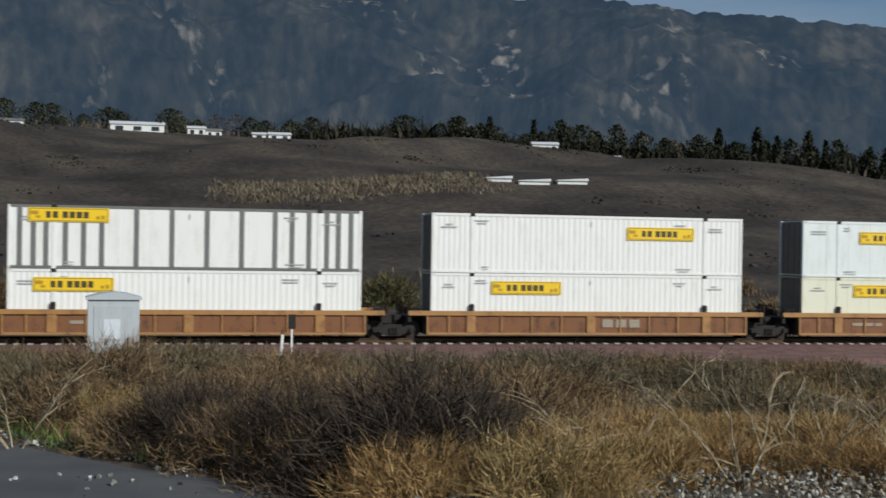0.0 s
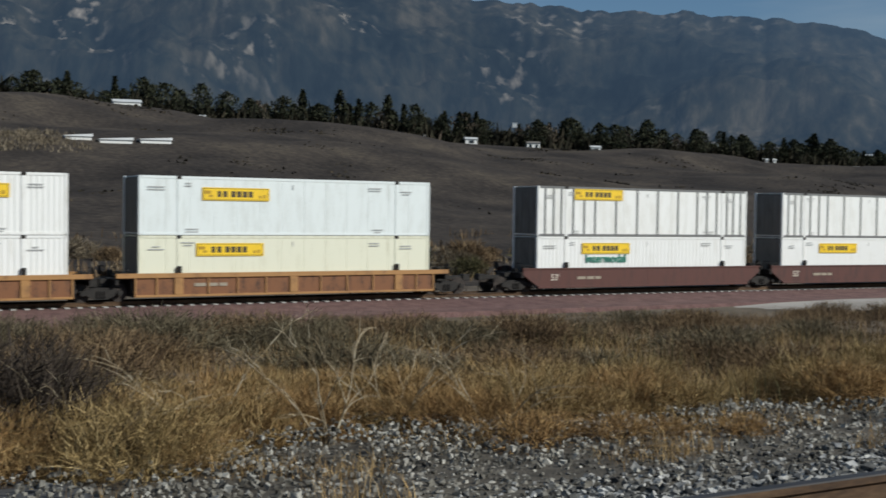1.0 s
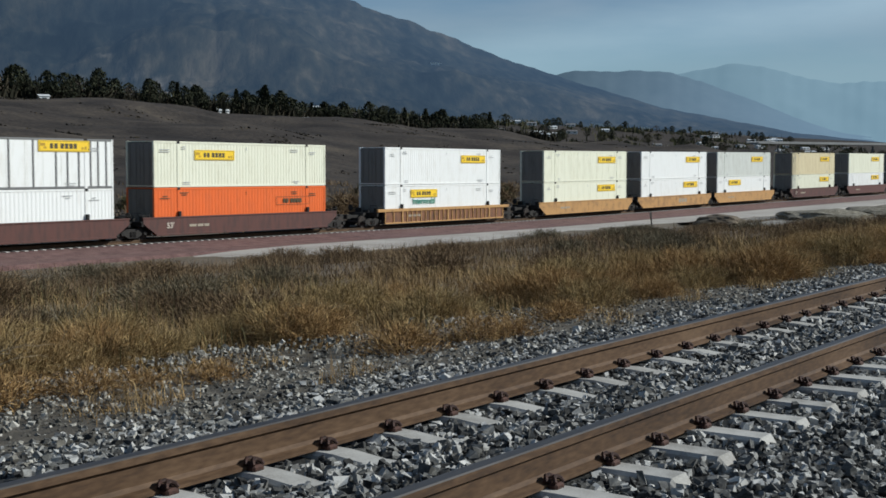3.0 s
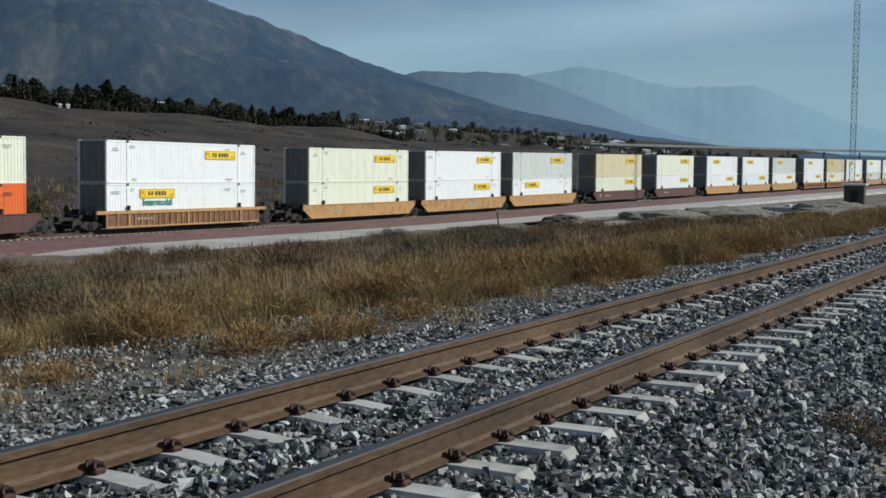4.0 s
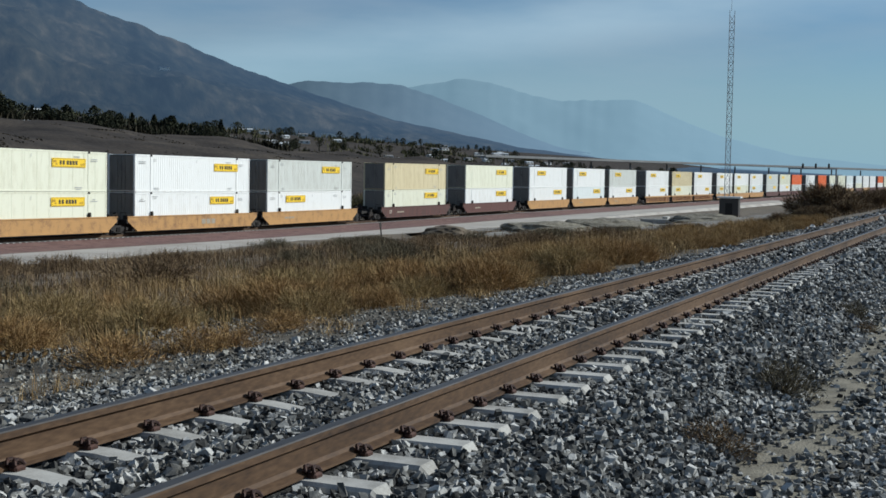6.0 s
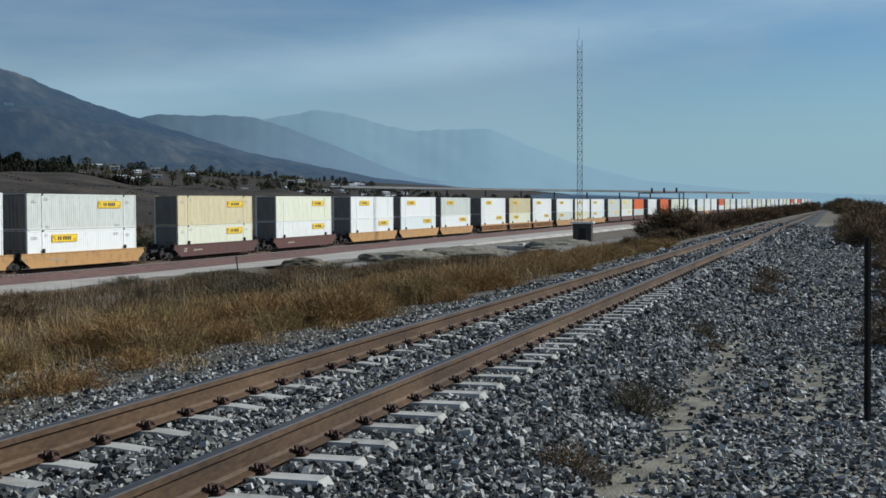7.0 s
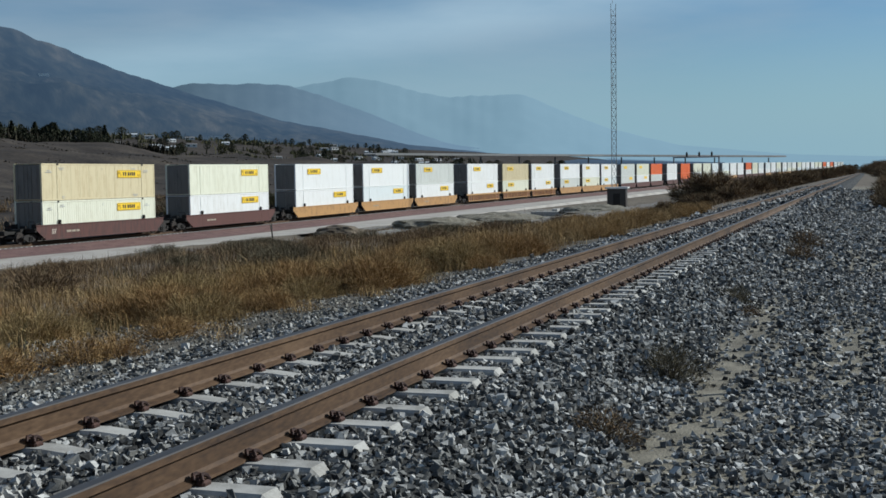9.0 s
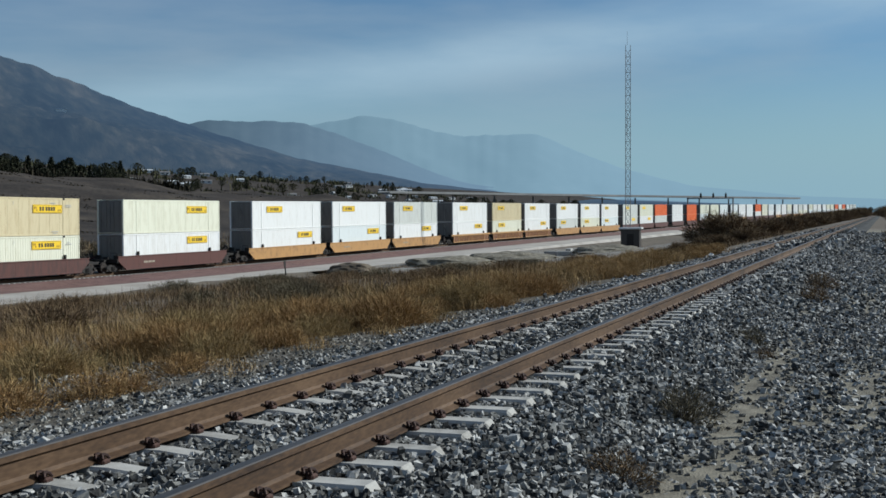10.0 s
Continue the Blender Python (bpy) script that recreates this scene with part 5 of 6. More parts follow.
part("post", boxed((-0.06, 0.06, -0.04, 0.04, 0, 1.3), bevel=0.01), BLACKSTEEL, post)
part("plate", boxed((-0.28, 0.1, -0.06, -0.04, 0.95, 1.4), bevel=0.01), BLACKSTEEL, post)
post = tagged(new("steel_post"), "dark weathered steel post standing in the gravel", "post")
post.matrix_basis = pose(12.85, -0.40, -0.64, 0, 0.6, 20)
bm = boxed((-0.035, 0.035, -0.006, 0.006, 0, 1.80), (-0.006, 0.006, -0.035, 0.03, 0, 1.80), bevel=0.002)
part("post", bm, BLACKSTEEL, post)
part("foot", boxed((-0.07, 0.07, -0.07, 0.07, -0.02, 0.03), bevel=0.01), CONCRETE, post)

# the radio mast and its hut
MASTSTEEL = mat("galvanised_mast_steel", [(0.16, 0.17, 0.18), (0.26, 0.27, 0.28)], 0.55, 0.6, 3, 30, 0.1)
mast = tagged(new("radio_mast"), "tall thin galvanised lattice radio mast", "radio mast")
mast_z = float(ground_z(181, 34.8))
mast.matrix_basis = pose(181.0, 34.8, mast_z, 0, 0, 12)
MAST_H, MAST_R = 25.6 - mast_z, 0.46
legs = [Vector((MAST_R * math.cos(a), MAST_R * math.sin(a), 0)) for a in (0.5, 2.6, 4.7)]
for p in legs:
    bm = bmesh.new()
    tube(bm, 0.05, 0.04, MAST_H, Matrix.Translation(p), 6)
    part("leg", bm, MASTSTEEL, mast)
BAY, n_bays = 1.1, int(MAST_H / 1.1)
bm = bmesh.new()
for i in range(3):
    a, b = legs[i], legs[(i + 1) % 3]
    d = (b + Vector((0, 0, BAY))) - a
    tube(bm, 0.028, 0.028, d.length, Matrix.Translation(a) @ d.to_track_quat("Z", "Y").to_matrix().to_4x4(), 5)
    d = b - a
    tube(bm, 0.028, 0.028, d.length, Matrix.Translation(a) @ d.to_track_quat("Z", "Y").to_matrix().to_4x4(), 5)
brace = mesh_of("brace", bm, MASTSTEEL)
for k in range(n_bays):
    o = part("brace", brace, None, mast)
    o.matrix_basis = pose(0, 0, k * BAY)
bm = bmesh.new()
tube(bm, 0.03, 0.015, 2.0, Matrix.Translation((0, 0, MAST_H)), 6)
for zz, s in ((MAST_H * 0.55, 0.5), (MAST_H * 0.6, -0.5)):
    tube(bm, 0.035, 0.035, 1.9, Matrix.Translation((s * 1.2, 0, zz)), 6)
    box(bm, min(0, s * 1.2), max(0, s * 1.2), -0.03, 0.03, zz + 0.2, zz + 0.26)
part("antenna", bm, MASTSTEEL, mast)
hut = tagged(new("equipment_hut"), "small dark brown equipment hut with a flat white roof", "hut")
hut.matrix_basis = pose(177.6, 33.6, float(ground_z(177.6, 33.6)) - 0.1, 0, 0, 6)
HUTWALL = paint("dark_brown_hut_wall", (0.036, 0.026, 0.021), (0.02, 0.015, 0.012), 0.5)
part("wall", boxed((-1.6, 1.6, -1.3, 1.3, 0, 2.75), bevel=0.03), HUTWALL, hut)
part("roof", boxed((-1.9, 1.9, -1.6, 1.6, 2.75, 3.0), bevel=0.03), POSTWHITE, hut, "flat white roof")
part("door", boxed((-1.64, -1.59, -0.5, 0.45, 0.1, 2.1), bevel=0.01), BLACKSTEEL, hut)
for (bx, by, turn) in ((158, 37, 20), (152, 38.5, 65), (149, 36, 110), (163, 39, 5)):
    blk = tagged(new("concrete_block"), "loose pale concrete block lying on bare dirt", "concrete block", group="concrete blocks by the hut")
    blk.matrix_basis = pose(bx, by, float(ground_z(bx, by)), 0, 0, turn)
    part("block", boxed((-1.1, 1.1, -0.35, 0.35, 0, 0.6), bevel=0.06), CONCRETE, blk)
tagged(sheet("bare_dirt", np.linspace(100, 178, 60), np.linspace(22, 47, 30), lambda x, y: ground_z(x, y) + 0.22 * wave(x, y, 14.0, 2.0) + 0.12 * wave(x, y, 4.5, 5.0), CLEARING, 0.06), "bare pale dirt clearing by the mast", "dirt", kind="structure")


def mound(x, y, radius, height, material, label):
    bm = bmesh.new()
    bmesh.ops.create_icosphere(bm, subdivisions=4, radius=1)
    for v in bm.verts:
        k = 1 + 0.22 * noise.fractal(v.co * 1.7 + Vector((x, y, 0)), 0.8, 2.1, 4)
        v.co = Vector((v.co.x * radius * k, v.co.y * radius * k, max(-0.1, v.co.z) * height * k))
    ob = tagged(new("dirt_mound"), label, "dirt mound")
    part("soil", bm, material, ob)
    ob.matrix_basis = pose(x, y, float(ground_z(x, y)))


mound(97.5, 41.8, 2.3, 1.0, SOIL, "dark heap of soil beside the dirt road")
mound(118, 40, 5.0, 1.0, SAND, "low pale heap of rubble and dirt")
mound(132, 38, 5.5, 1.1, SAND, "low pale heap of gravel by the clearing")
mound(146, 30, 4.5, 0.9, SAND, "low pale gravel heap near the hut")

# ---- beyond the train: scrub, mesa, trees, houses ----
TANREED = mat("tan_dry_reed", [(0.10, 0.078, 0.052), (0.18, 0.146, 0.10), (0.26, 0.215, 0.155)], 0.95, 0, 0.1, 2, 0, vary=0.6, per_island=True, spec=0.1)
field("field_scrub", "mixed brown scrub in the field behind the train", 81, 30000, (-30, 260, 68, 150), (0.5, 1.5), 0.5, (0.05, 0.13), SCRUB, lambda x, y: smooth(-0.1, 0.5, wave(x, y, 22.0, 1.0)), 0.6)
field("field_grass", "tan dry grass in the field behind the train", 82, 22000, (-30, 240, 68, 130), (0.3, 0.9), 0.5, (0.05, 0.12), TANREED, lambda x, y: smooth(0.1, 0.6, wave(x, y, 17.0, 5.0)), 0.8)
field("dry_reeds", "band of tan dry reeds across the hillside", 83, 16000, (0, 66, 233, 256), (0.4, 1.3), 0.7, (0.06, 0.2), TANREED, lambda x, y: (0.35 + 0.65 * smooth(-0.2, 0.4, wave(x, y, 12.0, 2.0))) * smooth(2, 12, x) * (1 - smooth(52, 66, x)) * smooth(233, 238, y), 0.9)
field("hill_scrub", "sparse dark scrub on the hillside", 84, 22000, (-60, 620, 150, 430), (0.2, 0.6), 1.2, (0.4, 0.9), mat("dark_hill_scrub", [(0.02, 0.018, 0.014), (0.04, 0.035, 0.026), (0.07, 0.055, 0.038)], 1, 0, 0.1, 2, 0, vary=0.6, per_island=True, spec=0.1), lambda x, y: smooth(0.0, 0.6, wave(x, y, 60.0, 8.0)), 1.6)

rows3 = [(tr0.uniform(-25, 190), tr0.uniform(72, 125), tr0.uniform(1.2, 2.6), tr0.uniform(0, 360)) for tr0 in [random.Random(77)] for _ in range(60)]
spread(bush("field_bush", "brown leafless bush in the field behind the train", 67, 1.0, 1.0, 3500, 0.03, DARKTWIG, SCRUB), "bushes behind the train", rows3[:30])
spread(bush("field_shrub", "tan dry shrub in the field behind the train", 68, 1.1, 0.8, 3000, 0.03, DARKTWIG, TANREED), "shrubs behind the train", rows3[30:45])
spread(bush("olive_shrub", "dull olive shrub in the field behind the train", 69, 1.1, 1.2, 3000, 0.035, DARKTWIG, GREENSTALK), "olive shrubs behind the train", rows3[45:])
CONIFER = mat("dark_conifer_foliage", [(0.018, 0.021, 0.014), (0.036, 0.040, 0.024), (0.062, 0.062, 0.038)], 0.9, 0, 0.5, 4, 0, vary=0.6, per_island=True, spec=0.1)
OLIVE = mat("olive_tree_foliage", [(0.03, 0.032, 0.016), (0.06, 0.06, 0.03), (0.10, 0.09, 0.05)], 0.9, 0, 0.5, 4, 0, vary=0.6, per_island=True, spec=0.1)
BARE = mat("grey_bare_twigs", [(0.06, 0.048, 0.036), (0.11, 0.088, 0.066)], 0.9, 0, 0.5, 4, 0, vary=0.6, per_island=True, spec=0.1)
GROWTH = mat("dark_brown_undergrowth", [(0.014, 0.014, 0.010), (0.030, 0.028, 0.019), (0.056, 0.048, 0.033)], 0.95, 0, 0.5, 4, 0, vary=0.6, per_island=True, spec=0.1)
TRUNK = mat("brown_bark", [(0.03, 0.022, 0.016), (0.07, 0.05, 0.036)], 0.95, 0, 3, 20, 0.3)


def tree(label, seed, height, radius, low, foliage, shape, clumps=520):
    """A tapered trunk with limbs under a crown of many small leaf clumps."""
    r = np.random.default_rng(seed)
    top = tagged(new("tree"), label, "tree")
    bm = bmesh.new()
    tube(bm, 0.035 * height * 0.6, 0.01 * height * 0.5, height * 0.92, Matrix.Translation((0, 0, -0.2)), 7)
    for k in range(7):
        zz = height * (low + (0.85 - low) * k / 7)
        a = k * 2.4
        d = Vector((math.cos(a), math.sin(a), 0.5)).normalized()
        tube(bm, 0.012 * height * 0.5, 0.02, radius * 0.7, Matrix.Translation((0, 0, zz)) @ d.to_track_quat("Z", "Y").to_matrix().to_4x4(), 5)
    part("trunk", bm, TRUNK, top)
    up = r.uniform(0, 1, clumps)
    if shape == "cone":
        k = (1 - up) ** 0.8 * 0.95 + 0.06
    else:
        k = np.sqrt(np.clip(1 - (2 * up - 0.95) ** 2, 0.02, 1))
    ang = r.uniform(0, 6.28, clumps)
    rad = radius * k * np.sqrt(r.uniform(0.05, 1, clumps)) * (1 + 0.3 * np.sin(ang * 2 + seed + 3 * up) + 0.2 * np.sin(ang * 5 + 7 * up + seed))
    x, y, z = rad * np.cos(ang), rad * np.sin(ang), height * (low + (1 - low) * up * 0.93)
    v, f = blades(r, x, y, z, r.uniform(0.05, 0.11, clumps) * height, r.uniform(0.3, 1.6, clumps), r.uniform(0.3, 0.85, clumps) * height * 0.07)
    part("crown", scatter_mesh("crown", v, f, foliage), None, top)
    return top


field("tree_belt", "belt of dark undergrowth under the trees on the mesa", 85, 52000, (40, 700, 413, 438), (2.0, 8.5), 0.55, (0.7, 1.9), GROWTH, lambda x, y: 0.4 + 0.6 * smooth(-0.3, 0.3, wave(x, y, 40.0, 3.0)), 2.2)
field("tree_belt", "belt of brown bare undergrowth along the mesa", 86, 9000, (-70, 660, 413, 436), (1.5, 5.0), 0.4, (0.4, 1.1), BARE, lambda x, y: 0.3 + 0.7 * smooth(-0.2, 0.4, wave(x, y, 55.0, 7.0)), 2.2)
field("valley_growth", "dark trees and hedges spread over the valley floor", 87, 26000, (600, 2000, 425, 900), (2.0, 7.0), 0.35, (0.7, 2.0), OLIVE, lambda x, y: smooth(0.05, 0.6, wave(x, y, 120.0, 3.0) + 0.5 * wave(x, y, 41.0, 2.0)), 3.5)
kinds = [tree("tall dark conifer on the mesa's edge", 91, 11.5, 2.6, 0.08, CONIFER, "cone"), tree("dark broad pine on the mesa", 92, 10.5, 3.3, 0.22, CONIFER, "round"),
         tree("dark slender cypress among houses", 93, 9.5, 1.7, 0.05, CONIFER, "cone"), tree("olive-green broad tree among houses", 94, 8.0, 3.9, 0.2, OLIVE, "round", 700),
         tree("grey-brown bare tree on the mesa", 95, 8.5, 3.2, 0.2, BARE, "round", 200), tree("dense dark oak among houses", 96, 8.5, 4.3, 0.12, CONIFER, "round", 800)]
used = [False] * len(kinds)
tr = random.Random(17)


def plant(k, x, y, s):
    ob = kinds[k] if not used[k] else copy_thing(kinds[k], Matrix.Identity(4))
    used[k] = True
    tagged(ob, group="trees on the mesa")
    stand(ob, x, y, s, tr.uniform(0, 360), 0.15)


for i in range(250):
    x = 68 + 570 * (i + tr.random()) / 250
    plant(tr.choice([0, 1, 1, 2, 5, 5, 4]), x, 414 + tr.uniform(-2, 26), tr.uniform(0.85, 1.6))
for az in (-7.6, -6.3, -5.6, -5.2, -4.3, -3.2, -2.7, -0.6, -0.2, 0.6, 1.4, 2.3, 2.9, 3.6, 4.7, 5.6, 6.4, 7.0, 7.6, 8.2):
    y = 414 + tr.uniform(0, 20)
    plant(tr.choice([3, 3, 4, 5, 5]), y * math.tan(radians(az)), y, tr.uniform(0.75, 1.2))
for i in range(95):
    x = 600 + 1300 * (i + tr.random()) / 95
    plant(tr.choice([1, 3, 5, 5, 4]), x, 420 + tr.uniform(-10, 400), tr.uniform(0.8, 1.5))
for x, y in ((520, 352), (534, 358), (905, 200), (1060, 250), (1130, 210), (1300, 120), (1330, 116), (1500, 20), (1520, 14), (1380, 60)):
    plant(5, x, y, tr.uniform(0.8, 1.2))

HOUSEWHITE = paint("white_house_wall", (0.72, 0.71, 0.68), (0.5, 0.47, 0.42), 0.25)
ROOFWHITE = paint("pale_metal_roof", (0.66, 0.67, 0.67), (0.45, 0.43, 0.4), 0.25)
ROOFGREY = paint("grey_shingle_roof", (0.22, 0.20, 0.18), (0.12, 0.10, 0.09), 0.4)
PANE = mat("dark_window_glass", [(0.02, 0.025, 0.03), (0.04, 0.045, 0.05)], 0.15, 0, 2, 10, 0)


def house(x, y, w, d, h, roof, windows, turn, label):
    """A low house: walls, a gabled roof with eaves, and windows set in its front."""
    top = tagged(new("house"), label, "house", group="houses on the mesa")
    top.matrix_basis = pose(x, y, float(ground_z(x, y)) - 0.2, 0, 0, turn)
    part("wall", boxed((-w / 2, w / 2, -d / 2, d / 2, 0, h)), HOUSEWHITE, top)
    bm = bmesh.new()
    k = 0.28 * d / 2
    prism(bm, [(-d / 2 - 0.4, h), (0, h + k + 0.15), (d / 2 + 0.4, h), (d / 2 + 0.4, h - 0.12), (-d / 2 - 0.4, h - 0.12)], -w / 2 - 0.3, w / 2 + 0.3)
    bmesh.ops.rotate(bm, verts=bm.verts[:], cent=(0, 0, 0), matrix=Matrix.Rotation(radians(90), 3, "Z"))
    part("roof", bm, roof, top)
    for i in range(windows):
        xx = -w / 2 + w * (i + 0.5) / windows
        part("window", boxed((xx - w / windows * 0.22, xx + w / windows * 0.22, -d / 2 - 0.04, -d / 2 + 0.02, h * 0.35, h * 0.78)), PANE, top, "dark window")


def at_az(az, y):
    return y * math.tan(radians(az)), y


for az, y, w, d, h, roof, win, lab in (
        (-2.0, 434, 16.5, 7, 3.1, ROOFWHITE, 3, "long low white house with a pale roof"), (0.55, 433, 5.5, 5, 2.9, ROOFWHITE, 2, "small white house with a pale roof"),
        (1.3, 436, 5.0, 5, 2.6, ROOFGREY, 2, "small white house with a grey roof"), (3.3, 432, 4.2, 4, 2.0, ROOFWHITE, 1, "small white shed with a pale roof"),
        (4.2, 433, 7.0, 5, 2.3, ROOFWHITE, 2, "low white trailer house"), (-7.3, 436, 8.0, 5, 2.6, ROOFGREY, 2, "white house under dark trees"),
        (13.4, 432, 2.2, 3, 2.2, ROOFWHITE, 1, "small white shed under conifers"), (14.1, 432, 2.4, 3, 2.2, ROOFWHITE, 1, "small white shed under conifers"),
        (15.2, 431, 6.0, 5, 2.4, ROOFGREY, 2, "low pale house under conifers"), (16.15, 430, 8.6, 6, 4.6, ROOFWHITE, 4, "two-storey white house with dark windows"),
        (17.6, 431, 4.4, 4, 2.6, ROOFWHITE, 2, "small white house with a pale roof"), (19.3, 430, 3.6, 3.4, 2.2, ROOFWHITE, 1, "small white shed in the open"),
        (22.6, 430, 6.0, 4, 2.4, ROOFWHITE, 1, "white trailer beside cypress trees"), (24.1, 431, 8.0, 6, 3.2, ROOFGREY, 3, "pale house among cypress trees"),
        (25.2, 431, 4.0, 4, 2.4, ROOFWHITE, 1, "small white house among trees"), (29.0, 436, 5, 5, 2.8, ROOFGREY, 2, "pale house among dark trees"),
        (37.0, 433, 4, 4, 3.0, ROOFWHITE, 1, "small white house among dark trees"), (27.0, 431, 5, 4, 2.6, ROOFWHITE, 2, "small white house at the foot of dark trees"),
        (31.4, 431, 4.5, 4, 2.6, ROOFWHITE, 1, "small white house at the foot of dark trees"), (34.2, 432, 5, 4, 2.8, ROOFGREY, 2, "pale house at the foot of dark trees"),
        (41.0, 434, 6, 5, 3.0, ROOFWHITE, 2, "pale house at the foot of dark trees"), (44.6, 434, 5, 5, 3.0, ROOFWHITE, 1, "small white house at the foot of dark trees"),
        (48.2, 434, 7, 5, 3.0, ROOFWHITE, 2, "pale house at the foot of dark trees"), (50.6, 434, 8, 5, 3.0, ROOFGREY, 2, "pale house at the foot of dark trees")):
    house(*at_az(az, y - 22), w, d, h, roof, win, -az * 0.6, lab)
for i in range(60):
    x = 620 + 1300 * (i + tr.random()) / 60
    y = 430 + tr.uniform(0, 400)
    house(x, y, tr.uniform(7, 13), tr.uniform(6, 9), tr.uniform(2.4, 3.2), tr.choice([ROOFWHITE, ROOFGREY, ROOFWHITE]), 2, -45 + tr.uniform(-20, 20), tr.choice(["small white house in the valley", "pale house with a low roof in the valley"]))
for x, y, w in ((69.3, 247, 6.2), (77.6, 248, 6.0), (62.5, 249, 5.0)):
    sh = tagged(new("greenhouse_shed"), "long low shed with a bright white roof", "shed", group="white-roofed sheds")
    sh.matrix_basis = pose(x, y, float(ground_z(x, y)) - 0.3, 0, 0, -6)
    part("wall", boxed((-w / 2, w / 2, -1.5, 1.5, 0, 0.7)), HOUSEWHITE, sh)
    bm = bmesh.new()
    prism(bm, [(-w / 2 - 0.2, 0.7), (-w / 2 - 0.2, 0.85), (w / 2 + 0.2, 1.25), (w / 2 + 0.2, 0.7)], -1.8, 1.8)
    part("roof", bm, ROOFWHITE, sh)
for x, y, w in ((820, 520, 24), (980, 480, 30), (1180, 560, 30), (1420, 520, 34), (1250, 440, 30)):
    sh = tagged(new("warehouse"), "long low white warehouse in the valley", "warehouse", group="white warehouses")
    sh.matrix_basis = pose(x, y, float(ground_z(x, y)) - 0.3, 0, 0, -35)
    part("wall", boxed((-w / 2, w / 2, -6, 6, 0, 2.2)), HOUSEWHITE, sh)
    part("roof", boxed((-w / 2 - 0.3, w / 2 + 0.3, -6.3, 6.3, 2.2, 2.6)), ROOFWHITE, sh)
# the houses on the mountain's flank
from mathutils.bvhtree import BVHTree
flank = bpy.data.objects["backdrop_near_range"].data
slope = BVHTree.FromPolygons([v.co for v in flank.vertices], [tuple(q.vertices) for q in flank.polygons])
for az, el, w in ((54.1, 4.5, 22), (33.4, 3.9, 8), (38.4, 3.4, 8), (61.5, 1.75, 40), (63.5, 1.6, 18)):
    way = Vector((math.sin(radians(az)), math.cos(radians(az)), math.tan(radians(el))))
    spot, _, _, _ = slope.ray_cast(EYE, way.normalized())
    if spot is None:
        continue
    villa = tagged(new("hillside_house"), "pale hillside house on the mountain flank", "house", group="hillside houses")
    villa.matrix_basis = pose(*spot, 0, 0, -az)
    part("wall", boxed((-w / 2, w / 2, -6, 6, -8, 3.5)), HOUSEWHITE, villa)
    part("roof", boxed((-w / 2 - 0.6, w / 2 + 0.6, -6.6, 6.6, 3.5, 4.5)), ROOFWHITE, villa)

# the road viaduct across the valley
DECK = mat("grey_viaduct_concrete", [(0.17, 0.17, 0.17), (0.26, 0.26, 0.25)], 0.9, 0, 0.05, 0.6, 0.2, 0.1)
viaduct = tagged(new("road_viaduct"), "long grey concrete road viaduct across the valley", "viaduct", kind="structure")
stops = [(860, 345, 17.5), (1150, 230, 17.5), (1420, 90, 17.0)]
for (x0, y0, z0), (x1, y1, z1) in zip(stops, stops[1:]):
    d = Vector((x1 - x0, y1 - y0, z1 - z0))
    m = Matrix.Translation((x0, y0, z0)) @ d.to_track_quat("X", "Z").to_matrix().to_4x4()
    bm = bmesh.new()
    box(bm, 0, d.length, -6, 6, -0.8, 0, m=m)
    box(bm, 0, d.length, -6, -5.6, 0, 0.9, m=m)
    box(bm, 0, d.length, 5.6, 6, 0, 0.9, m=m)
    part("deck", bm, DECK, viaduct)
    n = int(d.length / 45)
    for i in range(n):
        p = Vector((x0, y0, z0)) + d * ((i + 0.5) / n)
        part("pier", boxed((p.x - 0.5, p.x + 0.5, p.y - 0.6, p.y + 0.6, -8, p.z - 1.5)), DECK, viaduct)

# three signals over the far track
gantry = tagged(new("signal_bridge"), "signal bridge with three dark signal heads", "railway signal")
gx0 = 415.0
gantry.matrix_basis = line_pose(gx0)
part("leg", boxed((-0.2, 0.2, -9.5, -9.1, -1, 8.2)), MASTSTEEL, gantry)
part("leg", boxed((-0.2, 0.2, 5.0, 5.4, -1, 8.2)), MASTSTEEL, gantry)
part("beam", boxed((-0.25, 0.25, -9.6, 5.5, 8.0, 8.35)), MASTSTEEL, gantry)
for y in (-7.0, -3.0, 1.0):
    part("signal_head", boxed((-0.2, 0.2, y - 0.3, y + 0.3, 8.4, 9.7), (-0.1, 0.1, y - 0.1, y + 0.1, 9.6, 10.0), bevel=0.05), BLACKSTEEL, gantry, "dark signal head")


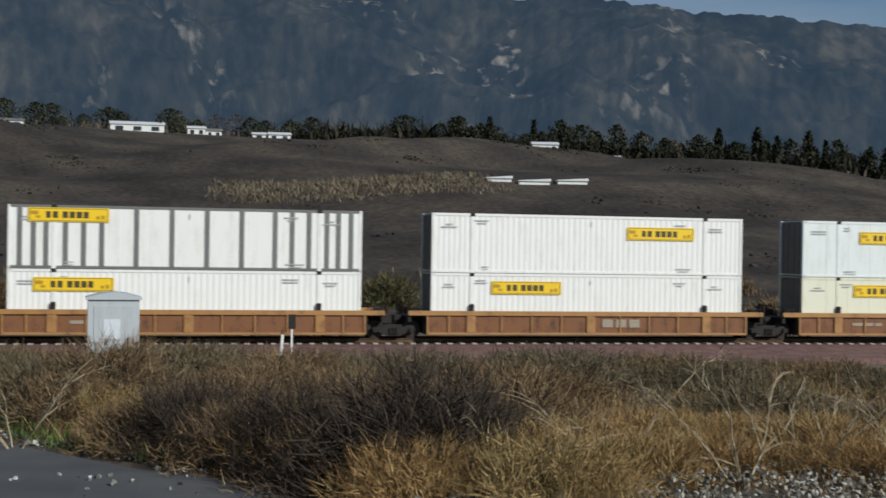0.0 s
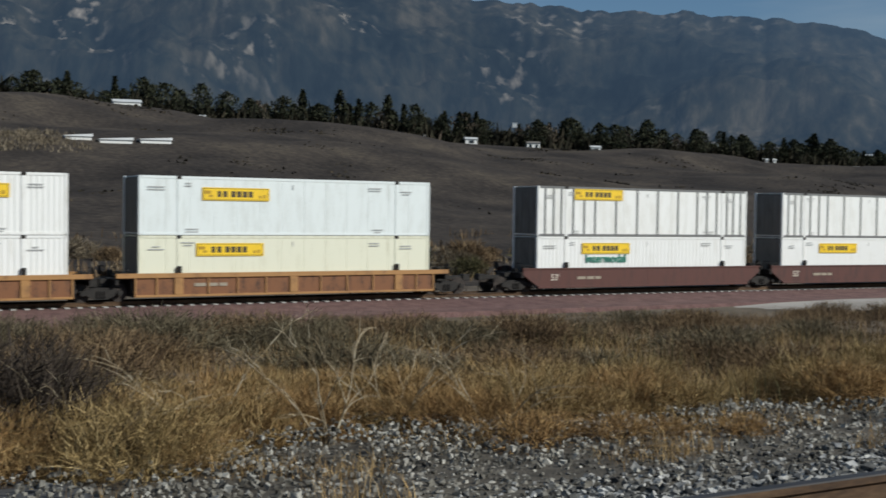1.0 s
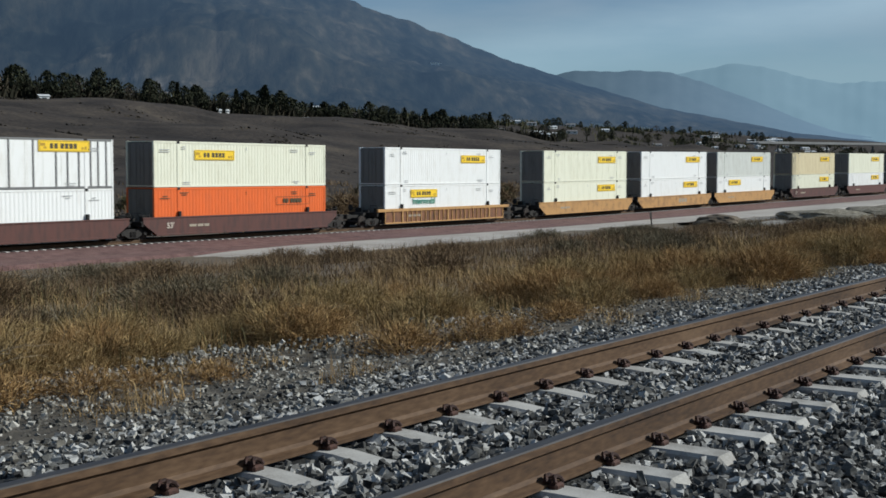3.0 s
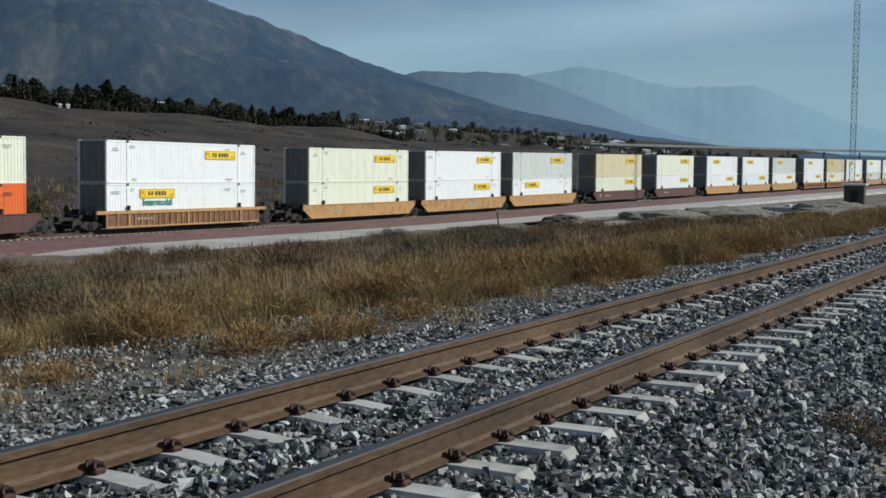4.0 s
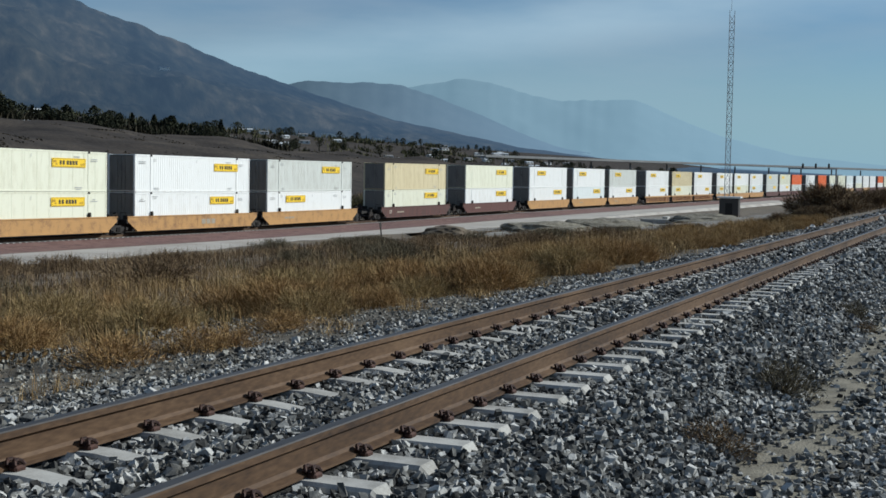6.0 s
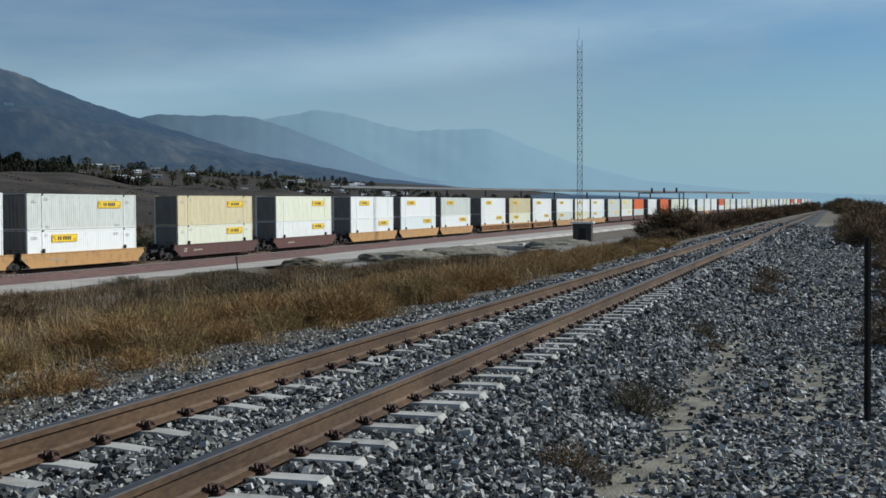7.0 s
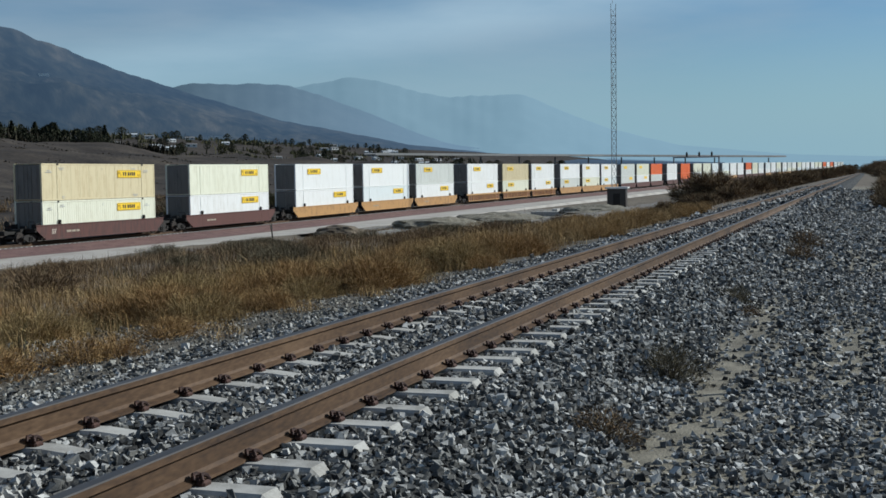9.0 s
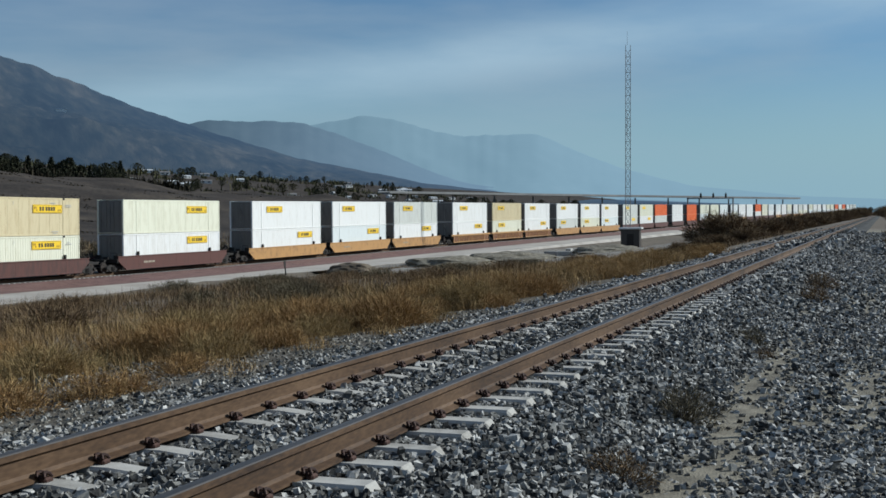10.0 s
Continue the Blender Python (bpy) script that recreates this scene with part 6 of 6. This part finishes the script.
# ---- a dark bird that glides across the sky ----
PLUMAGE = mat("black_plumage", [(0.012, 0.011, 0.010), (0.03, 0.027, 0.024)], 0.6, 0, 8, 40, 0.1)
bird = tagged(new("bird"), "dark bird gliding on raised wings across the sky", "bird")
bm = bmesh.new()
prism(bm, [(-0.34, 0.0), (-0.12, -0.05), (0.12, -0.055), (0.26, -0.01), (0.33, 0.0), (0.26, 0.05), (0.1, 0.055), (-0.12, 0.035)], -0.045, 0.045)
part("body", bm, PLUMAGE, bird)
for sy in (-1, 1):
    bm = bmesh.new()
    ribs = [(0.04, 0.0, 0.13, -0.13), (0.22, 0.10, 0.12, -0.14), (0.42, 0.19, 0.04, -0.15), (0.60, 0.24, -0.10, -0.17)]
    lower = [[bm.verts.new((px, sy * o, up)) for px in (f0, b0)] for o, up, f0, b0 in ribs]
    upper = [[bm.verts.new((px, sy * o, up + 0.012)) for px in (f0, b0)] for o, up, f0, b0 in ribs]
    for k in range(3):
        bm.faces.new((lower[k][0], lower[k][1], lower[k + 1][1], lower[k + 1][0]))
        bm.faces.new((upper[k][0], upper[k + 1][0], upper[k + 1][1], upper[k][1]))
        for e in (0, 1):
            bm.faces.new((lower[k][e], lower[k + 1][e], upper[k + 1][e], upper[k][e]))
    bm.faces.new((lower[3][0], lower[3][1], upper[3][1], upper[3][0]))
    bmesh.ops.recalc_face_normals(bm, faces=bm.faces[:])
    part("wing", bm, PLUMAGE, bird)
bm = bmesh.new()
prism(bm, [(-0.30, -0.01), (-0.52, -0.005), (-0.52, 0.005), (-0.30, 0.015)], -0.06, 0.06)
part("tail", bm, PLUMAGE, bird)


# ---- what moves ----
def motions():
    for ob, x0, h in moving:
        rows = []
        for k in range(0, 11):
            rows.append((float(k), line_pose(x0 - SPEED * k) @ Matrix.Translation((0, 0, h))))
        walk(ob, rows)
    flight = []
    for t, az, el, bank in ((0.0, 40.0, 24.0, 0), (5.0, 66.0, 13.0, 0), (7.0, 79.2, 9.5, 8), (7.3, 82.1, 8.9, 10), (7.5, 84.0, 8.56, 20), (7.7, 85.9, 8.3, 25), (8.0, 88.1, 8.25, -10), (8.2, 89.5, 8.35, -15), (9.0, 95.5, 8.9, 0), (10.0, 103.0, 9.6, 0)):
        flight.append((t, pose(*(EYE + sky_way(az, el) * 125), bank, 0, -az - 12)))
    walk(bird, flight)
    for ob, dx in WHEELS:
        spin = math.degrees(SPEED / 0.46) / FPS
        walk(ob, [(k / FPS, pose(dx, 0, 0.46, 0, -spin * k, 0)) for k in range(0, 10 * FPS + 1)])


motions()
